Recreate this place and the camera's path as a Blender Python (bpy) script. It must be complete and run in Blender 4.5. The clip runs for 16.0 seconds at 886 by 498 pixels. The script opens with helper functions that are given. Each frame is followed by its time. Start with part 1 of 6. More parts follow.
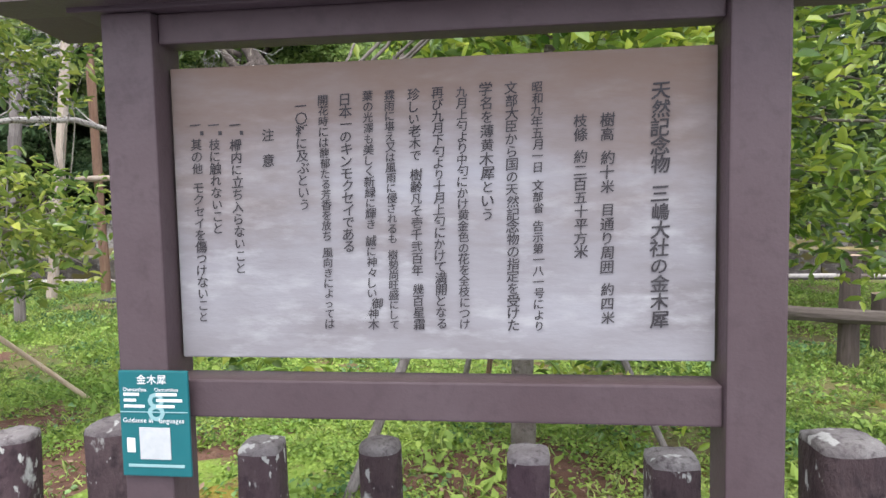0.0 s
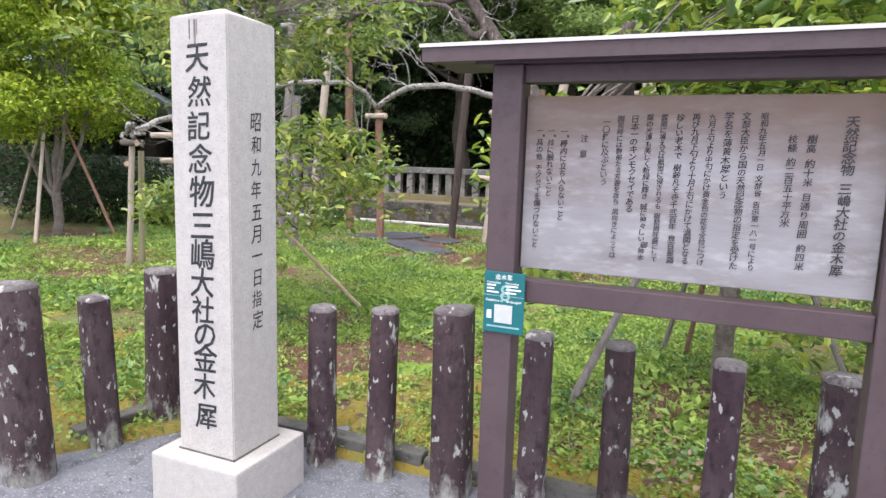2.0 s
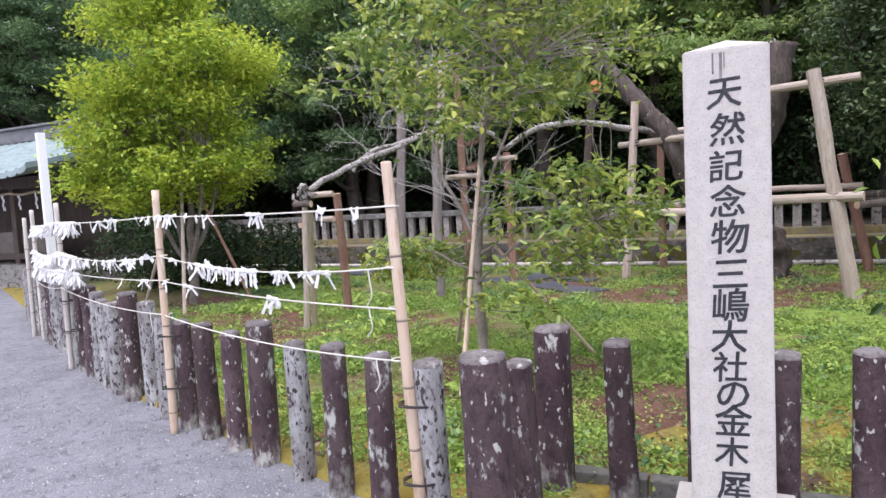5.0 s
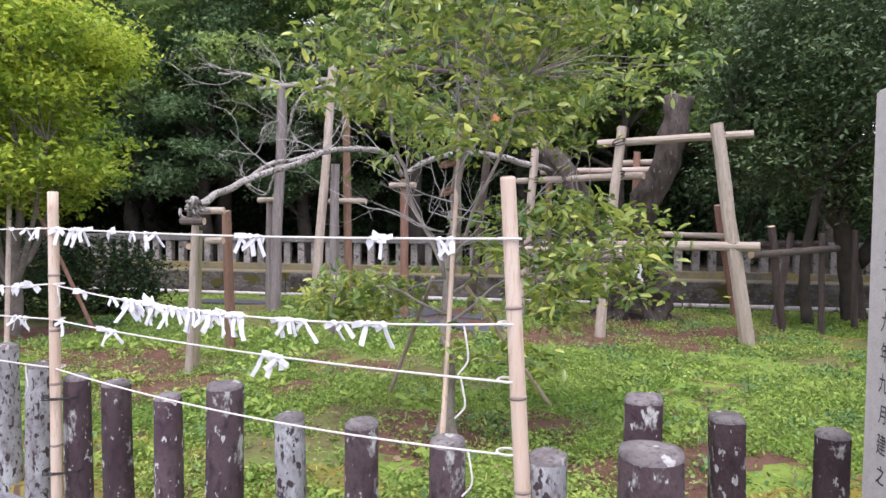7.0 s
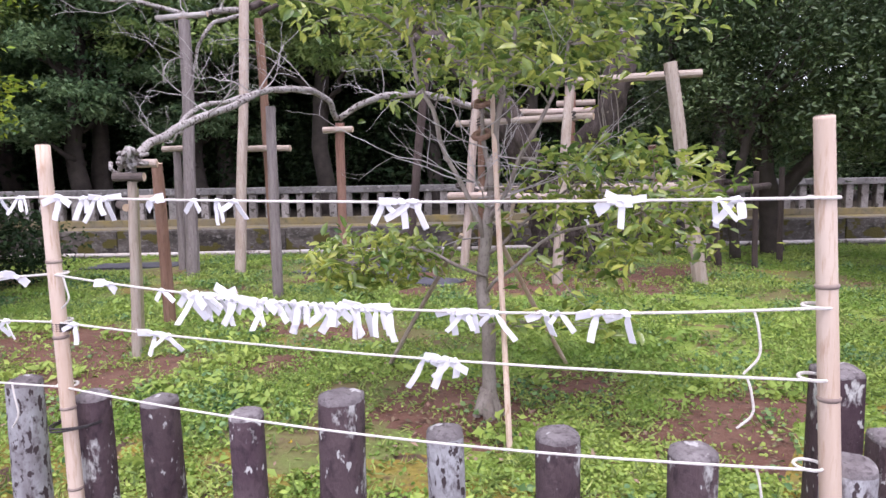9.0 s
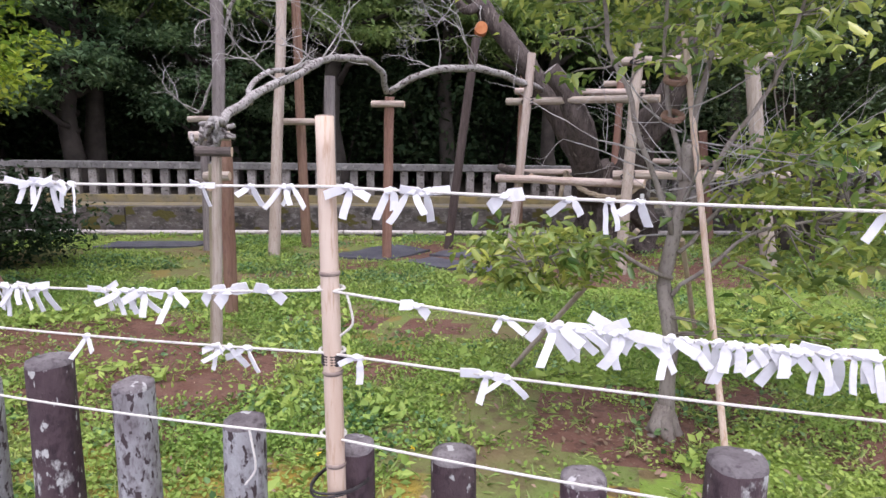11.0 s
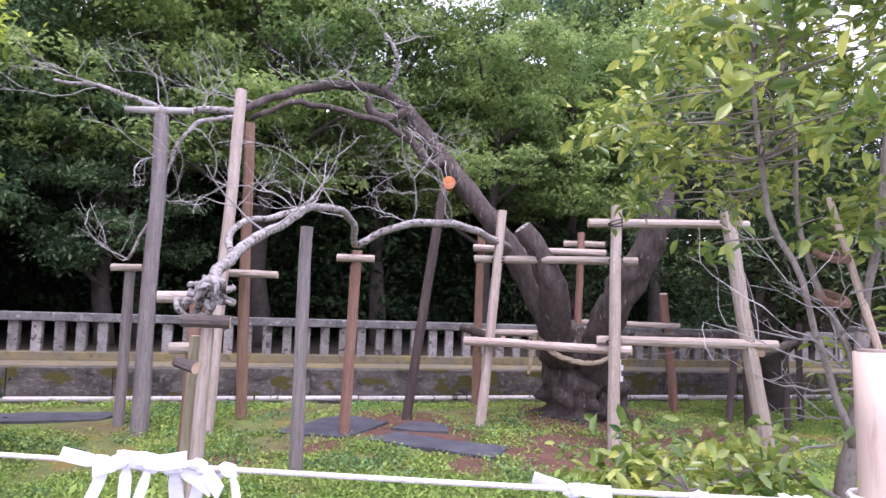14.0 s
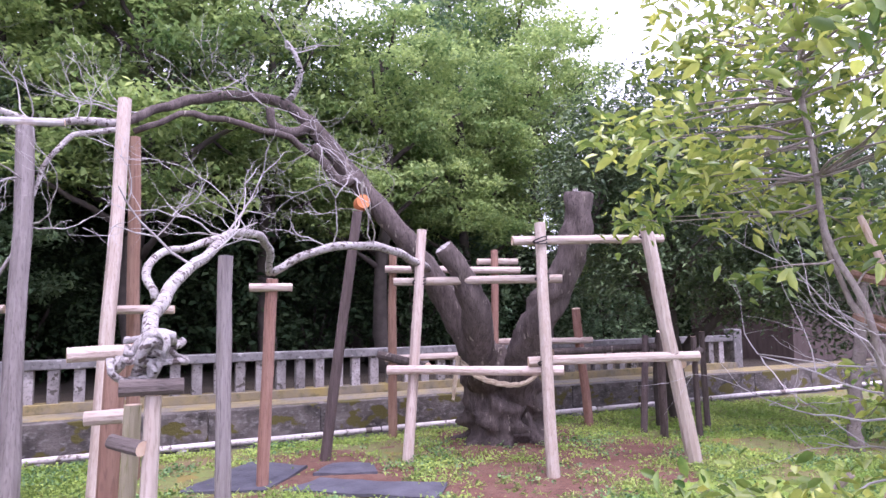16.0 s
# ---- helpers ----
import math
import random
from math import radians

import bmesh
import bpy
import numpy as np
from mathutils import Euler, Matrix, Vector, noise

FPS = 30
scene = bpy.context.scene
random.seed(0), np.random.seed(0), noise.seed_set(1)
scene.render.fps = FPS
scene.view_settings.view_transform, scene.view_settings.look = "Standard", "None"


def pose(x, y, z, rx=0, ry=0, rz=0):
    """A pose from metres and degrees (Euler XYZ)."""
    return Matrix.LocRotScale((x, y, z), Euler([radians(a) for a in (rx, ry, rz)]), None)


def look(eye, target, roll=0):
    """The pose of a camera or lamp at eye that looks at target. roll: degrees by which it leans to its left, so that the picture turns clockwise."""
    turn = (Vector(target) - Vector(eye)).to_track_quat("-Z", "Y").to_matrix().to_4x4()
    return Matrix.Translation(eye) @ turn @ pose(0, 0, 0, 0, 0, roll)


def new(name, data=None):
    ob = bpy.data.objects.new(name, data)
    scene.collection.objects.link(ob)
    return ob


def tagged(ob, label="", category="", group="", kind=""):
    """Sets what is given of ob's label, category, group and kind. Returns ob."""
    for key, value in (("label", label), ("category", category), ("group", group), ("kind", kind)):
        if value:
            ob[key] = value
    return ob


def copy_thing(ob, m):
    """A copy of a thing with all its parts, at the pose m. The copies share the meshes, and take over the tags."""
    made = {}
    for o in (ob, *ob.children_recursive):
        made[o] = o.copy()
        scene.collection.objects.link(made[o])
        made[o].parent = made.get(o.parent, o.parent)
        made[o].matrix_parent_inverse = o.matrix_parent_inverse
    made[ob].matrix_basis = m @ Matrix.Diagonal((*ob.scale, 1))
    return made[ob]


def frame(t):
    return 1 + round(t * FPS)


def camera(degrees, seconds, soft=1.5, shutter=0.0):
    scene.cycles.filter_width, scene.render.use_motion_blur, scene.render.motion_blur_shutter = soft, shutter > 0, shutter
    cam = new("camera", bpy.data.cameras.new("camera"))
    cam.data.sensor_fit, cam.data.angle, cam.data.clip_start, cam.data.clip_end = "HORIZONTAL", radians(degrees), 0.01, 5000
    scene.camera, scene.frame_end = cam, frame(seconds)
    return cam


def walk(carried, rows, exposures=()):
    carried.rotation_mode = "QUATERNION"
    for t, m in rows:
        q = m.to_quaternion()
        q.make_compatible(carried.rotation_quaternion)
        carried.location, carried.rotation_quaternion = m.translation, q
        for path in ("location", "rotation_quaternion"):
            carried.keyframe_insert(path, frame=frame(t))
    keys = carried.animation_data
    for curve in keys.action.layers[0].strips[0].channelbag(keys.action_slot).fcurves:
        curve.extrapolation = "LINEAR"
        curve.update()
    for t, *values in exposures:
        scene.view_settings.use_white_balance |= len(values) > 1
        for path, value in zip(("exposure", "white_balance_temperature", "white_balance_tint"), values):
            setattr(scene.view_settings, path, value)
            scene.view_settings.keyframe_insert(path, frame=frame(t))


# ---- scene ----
cam = camera(68.4, 16.0)

PATH = [
    (0, (1.3, 1.775, 1.488), (0.445, 3.577, 1.344), -1.1),
    (0.5, (1.406, 1.638, 1.496), (0.342, 3.324, 1.339), -0.9),
    (1, (1.42, 1.273, 1.514), (0.269, 2.894, 1.29), -0.2),
    (1.5, (1.499, 1.033, 1.541), (0.304, 2.619, 1.305), 3.2),
    (2, (1.563, 0.872, 1.558), (0.232, 2.338, 1.275), 1.7),
    (2.5, (1.377, 0.581, 1.526), (-0.06, 1.957, 1.321), 0.6),
    (3, (1.141, 0.399, 1.569), (-0.385, 1.672, 1.345), 1.8),
    (3.5, (0.813, 0.179, 1.596), (-0.719, 1.452, 1.414), 0.9),
    (3.7, (0.69, 0.107, 1.598), (-0.844, 1.382, 1.447), 0.7),
    (5.8, (-0.633, -0.424, 1.579), (-1.876, 1.131, 1.383), -1.6),
    (6, (-0.808, -0.396, 1.605), (-2.023, 1.181, 1.409), 0.7),
    (6.5, (-1.151, -0.368, 1.576), (-2.212, 1.322, 1.447), -0.7),
    (7, (-1.426, -0.32, 1.612), (-2.386, 1.432, 1.531), 0.5),
    (7.5, (-1.756, -0.427, 1.668), (-2.544, 1.41, 1.605), -0.3),
    (8, (-1.967, -0.361, 1.673), (-2.62, 1.527, 1.587), -0.5),
    (8.5, (-2.249, -0.265, 1.645), (-2.906, 1.617, 1.482), -0.7),
    (9, (-2.662, -0.197, 1.653), (-3.264, 1.693, 1.401), -0.9),
    (9.2, (-2.769, -0.201, 1.648), (-3.369, 1.677, 1.314), -0.2),
    (11.3, (-4.121, 0.089, 1.696), (-4.611, 2.004, 1.39), 0.6),
    (11.5, (-4.177, 0.151, 1.708), (-4.7, 2.072, 1.527), -0.2),
    (12, (-4.398, 0.308, 1.745), (-4.8, 2.267, 1.691), 0.7),
    (12.5, (-4.686, 0.365, 1.758), (-4.94, 2.349, 1.812), 1.7),
    (13, (-4.837, 0.487, 1.771), (-5.123, 2.461, 1.911), 1.1),
    (13.5, (-4.991, 0.645, 1.766), (-5.285, 2.612, 1.978), 3.5),
    (14, (-5.223, 0.746, 1.803), (-5.408, 2.733, 1.942), 2.1),
    (14.5, (-5.396, 0.887, 1.79), (-5.461, 2.886, 1.844), 1.9),
    (15, (-5.561, 1.114, 1.831), (-5.534, 3.114, 1.848), -1.2),
    (15.5, (-5.681, 1.236, 1.881), (-5.531, 3.229, 1.932), 1.3),
    (16, (-5.912, 1.259, 1.92), (-5.695, 3.238, 2.111), -0.7),
]
walk(cam, [(t, look(eye, target, roll)) for t, eye, target, roll in PATH],
     exposures=[(0, 1.2, 6500, 9), (1.5, 1.17, 6500, 10), (2.5, 1.25, 6400, 13), (3.5, 0.98, 6280, 16), (7.0, 1.0, 6300, 18), (9.0, 1.05, 6220, 26), (11.5, 0.76, 6300, 20), (12.0, 0.70, 6350, 19), (12.5, 0.87, 6350, 20), (13.0, 1.13, 6300, 22), (13.5, 1.22, 6150, 24), (14.0, 1.23, 5930, 32), (14.5, 1.18, 5920, 34),
                (15.0, 1.27, 5900, 36), (15.5, 1.56, 5830, 38), (16.0, 1.58, 5830, 40)])

# ---- world, sun ----
world = bpy.data.worlds.new("overcast_sky")
scene.world = world
world.use_nodes = True
wn = world.node_tree
for nd in list(wn.nodes):
    wn.nodes.remove(nd)
sky = wn.nodes.new("ShaderNodeTexSky")
sky.sky_type = "NISHITA"
sky.sun_disc = False
sky.sun_elevation, sky.sun_rotation = radians(69), radians(165)
cloud = wn.nodes.new("ShaderNodeMix")
cloud.data_type = "RGBA"
cloud.inputs[0].default_value = 0.75
cloud.inputs[7].default_value = (9.4, 9.5, 10.0, 1)
bg = wn.nodes.new("ShaderNodeBackground")
bg.inputs[1].default_value = 0.13
wo = wn.nodes.new("ShaderNodeOutputWorld")
wn.links.new(sky.outputs[0], cloud.inputs[6])
wn.links.new(cloud.outputs[2], bg.inputs[0])
wn.links.new(bg.outputs[0], wo.inputs[0])

sun = new("sun", bpy.data.lights.new("sun", "SUN"))
sun.data.energy, sun.data.angle, sun.data.color = 1.3, radians(25), (1.0, 0.97, 0.92)
sun.matrix_world = look((0, 0, 30), (-3, 11, 0))

rng = np.random.default_rng(7)
rnd = random.Random(5)

# ---- materials ----


def mat(name, cols, scale=6.0, rough=0.8, bump=0.3, bscale=60.0, stretch=(1, 1, 1), spots=None, vary=0.0, island=False, metal=0.0, detail=6.0,
        translucent=0.0, spec=0.3, level=None):
    """A material of up to three mixed colours at two scales, with fine relief, optional spots (colour, scale,
    threshold) and an optional band by height, ragged at its edge (colour, height where it ends, height where it is
    full, raggedness, scale)."""
    m = bpy.data.materials.new(name)
    m.use_nodes = True
    t = m.node_tree
    b = t.nodes["Principled BSDF"]
    out = t.nodes["Material Output"]
    b.inputs["Roughness"].default_value = rough
    b.inputs["Metallic"].default_value = metal
    b.inputs["Specular IOR Level"].default_value = spec
    co = t.nodes.new("ShaderNodeTexCoord")
    mp = t.nodes.new("ShaderNodeMapping")
    mp.inputs["Scale"].default_value = stretch
    t.links.new(co.outputs["Object"], mp.inputs[0])
    vec = mp.outputs[0]
    info = t.nodes.new("ShaderNodeObjectInfo")
    off = t.nodes.new("ShaderNodeVectorMath")
    off.operation = "MULTIPLY_ADD"
    off.inputs[1].default_value = (37, 23, 51)
    t.links.new(info.outputs["Random"], off.inputs[0])
    t.links.new(vec, off.inputs[2])
    vec = off.outputs[0]

    def nz(s, d=detail, r=0.6):
        n = t.nodes.new("ShaderNodeTexNoise")
        n.inputs["Scale"].default_value, n.inputs["Detail"].default_value, n.inputs["Roughness"].default_value = s, d, r
        t.links.new(vec, n.inputs["Vector"])
        return n.outputs["Fac"]

    def ramp(src, lo, hi):
        r = t.nodes.new("ShaderNodeMapRange")
        r.inputs[1].default_value, r.inputs[2].default_value = lo, hi
        t.links.new(src, r.inputs[0])
        return r.outputs[0]

    def mix(f, a, c):
        x = t.nodes.new("ShaderNodeMix")
        x.data_type = "RGBA"
        t.links.new(f, x.inputs[0])
        for sock, v in ((x.inputs[6], a), (x.inputs[7], c)):
            if isinstance(v, tuple):
                sock.default_value = (*v, 1)
            else:
                t.links.new(v, sock)
        return x.outputs[2]
    col = mix(ramp(nz(scale), 0.35, 0.65), cols[0], cols[1])
    if len(cols) > 2:
        col = mix(ramp(nz(scale * 5.3), 0.52, 0.72), col, cols[2])
    if spots:
        col = mix(ramp(nz(spots[1], 3, 0.5), spots[2], spots[2] + 0.035), col, spots[0])
        if len(spots) > 3:
            col = mix(ramp(nz(spots[1] * 0.27, 5, 0.65), spots[3], spots[3] + 0.07), col, spots[0])
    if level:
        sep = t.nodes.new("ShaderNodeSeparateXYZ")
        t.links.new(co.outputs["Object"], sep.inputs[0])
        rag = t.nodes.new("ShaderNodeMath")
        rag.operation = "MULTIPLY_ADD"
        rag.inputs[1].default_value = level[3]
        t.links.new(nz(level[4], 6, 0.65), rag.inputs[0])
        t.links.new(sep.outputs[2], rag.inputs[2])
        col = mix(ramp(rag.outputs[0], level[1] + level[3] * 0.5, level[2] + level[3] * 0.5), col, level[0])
    if vary:
        hs = t.nodes.new("ShaderNodeHueSaturation")
        src = info.outputs["Random"]
        if island:
            g = t.nodes.new("ShaderNodeNewGeometry")
            src = g.outputs["Random Per Island"]
        r = t.nodes.new("ShaderNodeMapRange")
        r.inputs[3].default_value, r.inputs[4].default_value = 1 - vary, 1 + vary
        t.links.new(src, r.inputs[0])
        t.links.new(r.outputs[0], hs.inputs["Value"])
        r2 = t.nodes.new("ShaderNodeMapRange")
        r2.inputs[3].default_value, r2.inputs[4].default_value = 0.5 + vary * 0.06, 0.5 - vary * 0.06
        t.links.new(src, r2.inputs[0])
        t.links.new(r2.outputs[0], hs.inputs["Hue"])
        t.links.new(col, hs.inputs["Color"])
        col = hs.outputs[0]
    t.links.new(col, b.inputs["Base Color"])
    if bump:
        bp = t.nodes.new("ShaderNodeBump")
        bp.inputs["Strength"].default_value = bump
        bp.inputs["Distance"].default_value = 0.02
        t.links.new(nz(bscale, 5), bp.inputs["Height"])
        t.links.new(bp.outputs[0], b.inputs["Normal"])
    if translucent:
        tr = t.nodes.new("ShaderNodeBsdfTranslucent")
        t.links.new(col, tr.inputs[0])
        ms = t.nodes.new("ShaderNodeMixShader")
        ms.inputs[0].default_value = translucent
        t.links.new(b.outputs[0], ms.inputs[1])
        t.links.new(tr.outputs[0], ms.inputs[2])
        t.links.new(ms.outputs[0], out.inputs[0])
    return m


M_GRAVEL = mat("grey_gravel", [(0.18, 0.18, 0.21), (0.25, 0.25, 0.285), (0.11, 0.11, 0.125)], 2.2, 0.95, 0.9, 90, spots=((0.37, 0.37, 0.40), 95, 0.60), detail=9.0)
M_LAWN = mat("mossy_turf", [(0.15, 0.195, 0.055), (0.165, 0.12, 0.062), (0.11, 0.068, 0.046)], 1.4, 0.95, 1.0, 40, spots=((0.21, 0.165, 0.05), 2.1, 0.60))
M_SOIL = mat("bare_soil", [(0.115, 0.053, 0.037), (0.165, 0.09, 0.066), (0.055, 0.031, 0.024)], 3, 0.95, 1.0, 35, spots=((0.20, 0.14, 0.10), 38, 0.64))
M_BRIGHTTURF = mat("bright_green_turf", [(0.17, 0.27, 0.045), (0.24, 0.33, 0.06), (0.15, 0.13, 0.055)], 2.5, 0.95, 1.0, 60, spots=((0.17, 0.125, 0.06), 2.6, 0.61))
M_MOSS = mat("mustard_moss", [(0.30, 0.215, 0.035), (0.22, 0.20, 0.06), (0.13, 0.085, 0.05)], 4.5, 0.95, 1.0, 50, spots=((0.11, 0.07, 0.05), 3.5, 0.585))
M_POST = mat("lichen_stone_post", [(0.048, 0.027, 0.034), (0.095, 0.066, 0.07), (0.024, 0.015, 0.019)], 4.5, 0.8, 0.7, 45, stretch=(1.1, 1.1, 0.6),
             spots=((0.43, 0.43, 0.41), 30, 0.635, 0.595), vary=0.25, level=((0.34, 0.33, 0.31), 0.13, -0.10, 1.0, 13.0))
M_POSTPALE = mat("pale_stone_post", [(0.19, 0.175, 0.18), (0.40, 0.405, 0.41), (0.085, 0.065, 0.068)], 7, 0.85, 0.6, 45, stretch=(1.3, 1.3, 0.7),
                 spots=((0.055, 0.04, 0.042), 30, 0.57), vary=0.15)
M_TOP = mat("weathered_stone_top", [(0.13, 0.11, 0.115), (0.24, 0.22, 0.22), (0.07, 0.055, 0.06)], 9, 0.9, 0.6, 60, spots=((0.42, 0.41, 0.4), 17, 0.63), vary=0.2)
M_GRANITE = mat("white_granite", [(0.43, 0.40, 0.385), (0.49, 0.46, 0.44), (0.33, 0.305, 0.29)], 24, 0.75, 0.15, 220, spots=((0.31, 0.29, 0.28), 130, 0.66))
M_BROWN = mat("brown_paint", [(0.078, 0.052, 0.058), (0.092, 0.065, 0.072), (0.07, 0.047, 0.053)], 5, 0.5, 0.1, 90)
M_CAP = mat("pale_metal_cap", [(0.52, 0.50, 0.50), (0.62, 0.60, 0.60)], 7, 0.4, 0.08, 40)
# level: brown weathering at the top, darkened further for the roof's shade
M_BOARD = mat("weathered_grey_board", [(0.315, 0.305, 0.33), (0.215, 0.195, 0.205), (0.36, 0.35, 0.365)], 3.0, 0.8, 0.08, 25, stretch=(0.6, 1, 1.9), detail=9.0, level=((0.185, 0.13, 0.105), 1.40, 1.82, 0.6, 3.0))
M_INK = mat("black_ink", [(0.035, 0.03, 0.035), (0.06, 0.055, 0.06)], 60, 0.7, 0.0)
M_INKDARK = mat("black_carved_paint", [(0.018, 0.02, 0.024), (0.04, 0.042, 0.048)], 40, 0.6, 0.2, 120)
M_TEAL = mat("teal_panel", [(0.010, 0.12, 0.135), (0.014, 0.135, 0.15)], 8, 0.4, 0.03)
M_WHITE = mat("white_print", [(0.72, 0.74, 0.74), (0.78, 0.78, 0.78)], 30, 0.5, 0.0)
M_PALETEAL = mat("pale_teal_print", [(0.25, 0.42, 0.44), (0.28, 0.45, 0.46)], 30, 0.5, 0.0)
M_GREYPRINT = mat("grey_white_print", [(0.46, 0.48, 0.49), (0.52, 0.53, 0.54)], 60, 0.5, 0.0)
M_YELLOW = mat("yellow_petal", [(0.75, 0.55, 0.03), (0.80, 0.62, 0.05)], 30, 0.7, 0.0)
M_BAMBOO = mat("dry_bamboo", [(0.52, 0.38, 0.29), (0.62, 0.50, 0.41), (0.42, 0.27, 0.18)], 3.5, 0.5, 0.12, 80, stretch=(4, 4, 0.5), vary=0.1)
M_BAMBOOGREY = mat("greyed_bamboo", [(0.50, 0.45, 0.43), (0.60, 0.55, 0.53), (0.36, 0.31, 0.29)], 3.5, 0.55, 0.12, 80, stretch=(4, 4, 0.5), vary=0.08)
M_NODE = mat("bamboo_node", [(0.20, 0.15, 0.13), (0.30, 0.24, 0.2)], 20, 0.7, 0.2)
M_WIRE = mat("dark_wire", [(0.025, 0.02, 0.022), (0.05, 0.045, 0.045)], 30, 0.6, 0.2)
M_ROPE = mat("white_cord", [(0.66, 0.62, 0.56), (0.74, 0.71, 0.66)], 90, 0.9, 0.5, 300)
M_PAPER = mat("white_paper", [(0.80, 0.79, 0.80), (0.84, 0.84, 0.85)], 40, 0.8, 0.15, 60, vary=0.03, translucent=0.25)
M_LOGPALE = mat("pale_peeled_log", [(0.38, 0.30, 0.25), (0.48, 0.41, 0.36), (0.27, 0.20, 0.165)], 3, 0.85, 0.4, 35, stretch=(5, 5, 0.5), vary=0.16)
M_LOGMOSS = mat("mossy_log", [(0.30, 0.25, 0.17), (0.40, 0.36, 0.25), (0.20, 0.19, 0.08)], 3, 0.9, 0.5, 35, stretch=(5, 5, 0.5), vary=0.1)
M_LOGGREY = mat("grey_weathered_log", [(0.20, 0.17, 0.165), (0.29, 0.255, 0.25), (0.12, 0.10, 0.10)], 3, 0.9, 0.5, 35, stretch=(5, 5, 0.4), vary=0.16)
M_LOGRED = mat("reddish_log", [(0.24, 0.13, 0.095), (0.31, 0.19, 0.145), (0.16, 0.09, 0.07)], 3, 0.85, 0.4, 35, stretch=(5, 5, 0.4), vary=0.12)
M_LOGDARK = mat("dark_wet_log", [(0.07, 0.052, 0.048), (0.11, 0.085, 0.078), (0.045, 0.035, 0.03)], 3, 0.9, 0.5, 35, stretch=(5, 5, 0.4), vary=0.2)
M_RAILPALE = mat("pale_peeled_rail", [(0.38, 0.30, 0.25), (0.48, 0.41, 0.36), (0.27, 0.20, 0.165)], 3, 0.85, 0.4, 35, stretch=(0.5, 3, 5), vary=0.16)
M_RAILDARK = mat("dark_rail_log", [(0.10, 0.078, 0.072), (0.16, 0.13, 0.12), (0.06, 0.048, 0.042)], 3, 0.9, 0.5, 35, stretch=(0.5, 3, 5), vary=0.2)
M_CUT = mat("cut_wood_end", [(0.50, 0.36, 0.26), (0.60, 0.47, 0.36)], 12, 0.85, 0.2)
M_ORANGE = mat("orange_sealed_cut", [(0.40, 0.13, 0.045), (0.50, 0.20, 0.08)], 14, 0.7, 0.2)
M_BARK = mat("old_mossy_bark", [(0.058, 0.045, 0.041), (0.12, 0.097, 0.088), (0.02, 0.015, 0.014)], 5, 0.95, 1.0, 16, stretch=(2.6, 2.6, 0.6),
             spots=((0.22, 0.195, 0.16), 5.5, 0.655))
M_BARKGREY = mat("grey_bark", [(0.15, 0.125, 0.11), (0.24, 0.21, 0.19), (0.09, 0.075, 0.065)], 6, 0.95, 0.8, 40)
M_BARKWHITE = mat("pale_lichen_bark", [(0.27, 0.245, 0.235), (0.43, 0.41, 0.395), (0.13, 0.105, 0.098)], 9, 0.95, 0.9, 45, spots=((0.095, 0.075, 0.07), 24, 0.57))
M_BARKYOUNG = mat("smooth_pale_bark", [(0.22, 0.185, 0.16), (0.32, 0.285, 0.25), (0.14, 0.115, 0.10)], 8, 0.9, 0.5, 50, stretch=(1.5, 1.5, 0.7))
M_TWIG = mat("bare_grey_twig", [(0.27, 0.245, 0.235), (0.46, 0.44, 0.425)], 5, 0.9, 0.3, 60)
M_BARKDARK = mat("dark_bark", [(0.05, 0.042, 0.036), (0.085, 0.07, 0.06)], 4, 0.95, 0.8, 25)
M_STONEWALL = mat("stained_stone_wall", [(0.155, 0.135, 0.122), (0.035, 0.031, 0.028), (0.22, 0.205, 0.195)], 2.1, 0.9, 0.9, 18, stretch=(1, 1, 1.6),
                  spots=((0.085, 0.075, 0.02), 2.4, 0.56), detail=9.0)
M_LEDGE = mat("mossy_ledge", [(0.17, 0.155, 0.135), (0.27, 0.215, 0.085), (0.11, 0.105, 0.06)], 1.4, 0.95, 0.6, 40)
M_BALUSTER = mat("grey_stone_baluster", [(0.21, 0.19, 0.185), (0.34, 0.32, 0.31), (0.085, 0.078, 0.075)], 6, 0.9, 0.6, 50, spots=((0.09, 0.08, 0.07), 9, 0.60), vary=0.24)
M_RAILSTONE = mat("dark_stone_rail", [(0.13, 0.125, 0.125), (0.22, 0.212, 0.21), (0.07, 0.066, 0.064)], 3, 0.9, 0.6, 50, spots=((0.31, 0.30, 0.29), 8, 0.62))
M_PIPE = mat("white_pipe", [(0.50, 0.455, 0.43), (0.60, 0.56, 0.54), (0.30, 0.25, 0.22)], 4, 0.6, 0.2, 30, spots=((0.17, 0.14, 0.12), 6, 0.62), vary=0.2)
M_SHEET = mat("black_weed_sheet", [(0.06, 0.06, 0.075), (0.10, 0.10, 0.12)], 5, 0.65, 0.5, 18)
M_STRAW = mat("old_straw_rope", [(0.34, 0.27, 0.19), (0.45, 0.38, 0.28)], 12, 0.95, 0.9, 120)
M_COPPER = mat("green_copper_roof", [(0.20, 0.26, 0.275), (0.28, 0.345, 0.355), (0.13, 0.18, 0.20)], 1.5, 0.6, 0.2, 12)
M_STOREROOF = mat("pale_blue_roof_tile", [(0.40, 0.46, 0.53), (0.50, 0.56, 0.62), (0.30, 0.35, 0.40)], 3, 0.45, 0.2, 20)
M_TILE = mat("dark_roof_tile", [(0.12, 0.12, 0.13), (0.18, 0.18, 0.19)], 4, 0.7, 0.3, 20)
M_SHRINEWOOD = mat("dark_shrine_timber", [(0.065, 0.045, 0.04), (0.10, 0.075, 0.065)], 3, 0.8, 0.3, 30, stretch=(3, 3, 0.6))
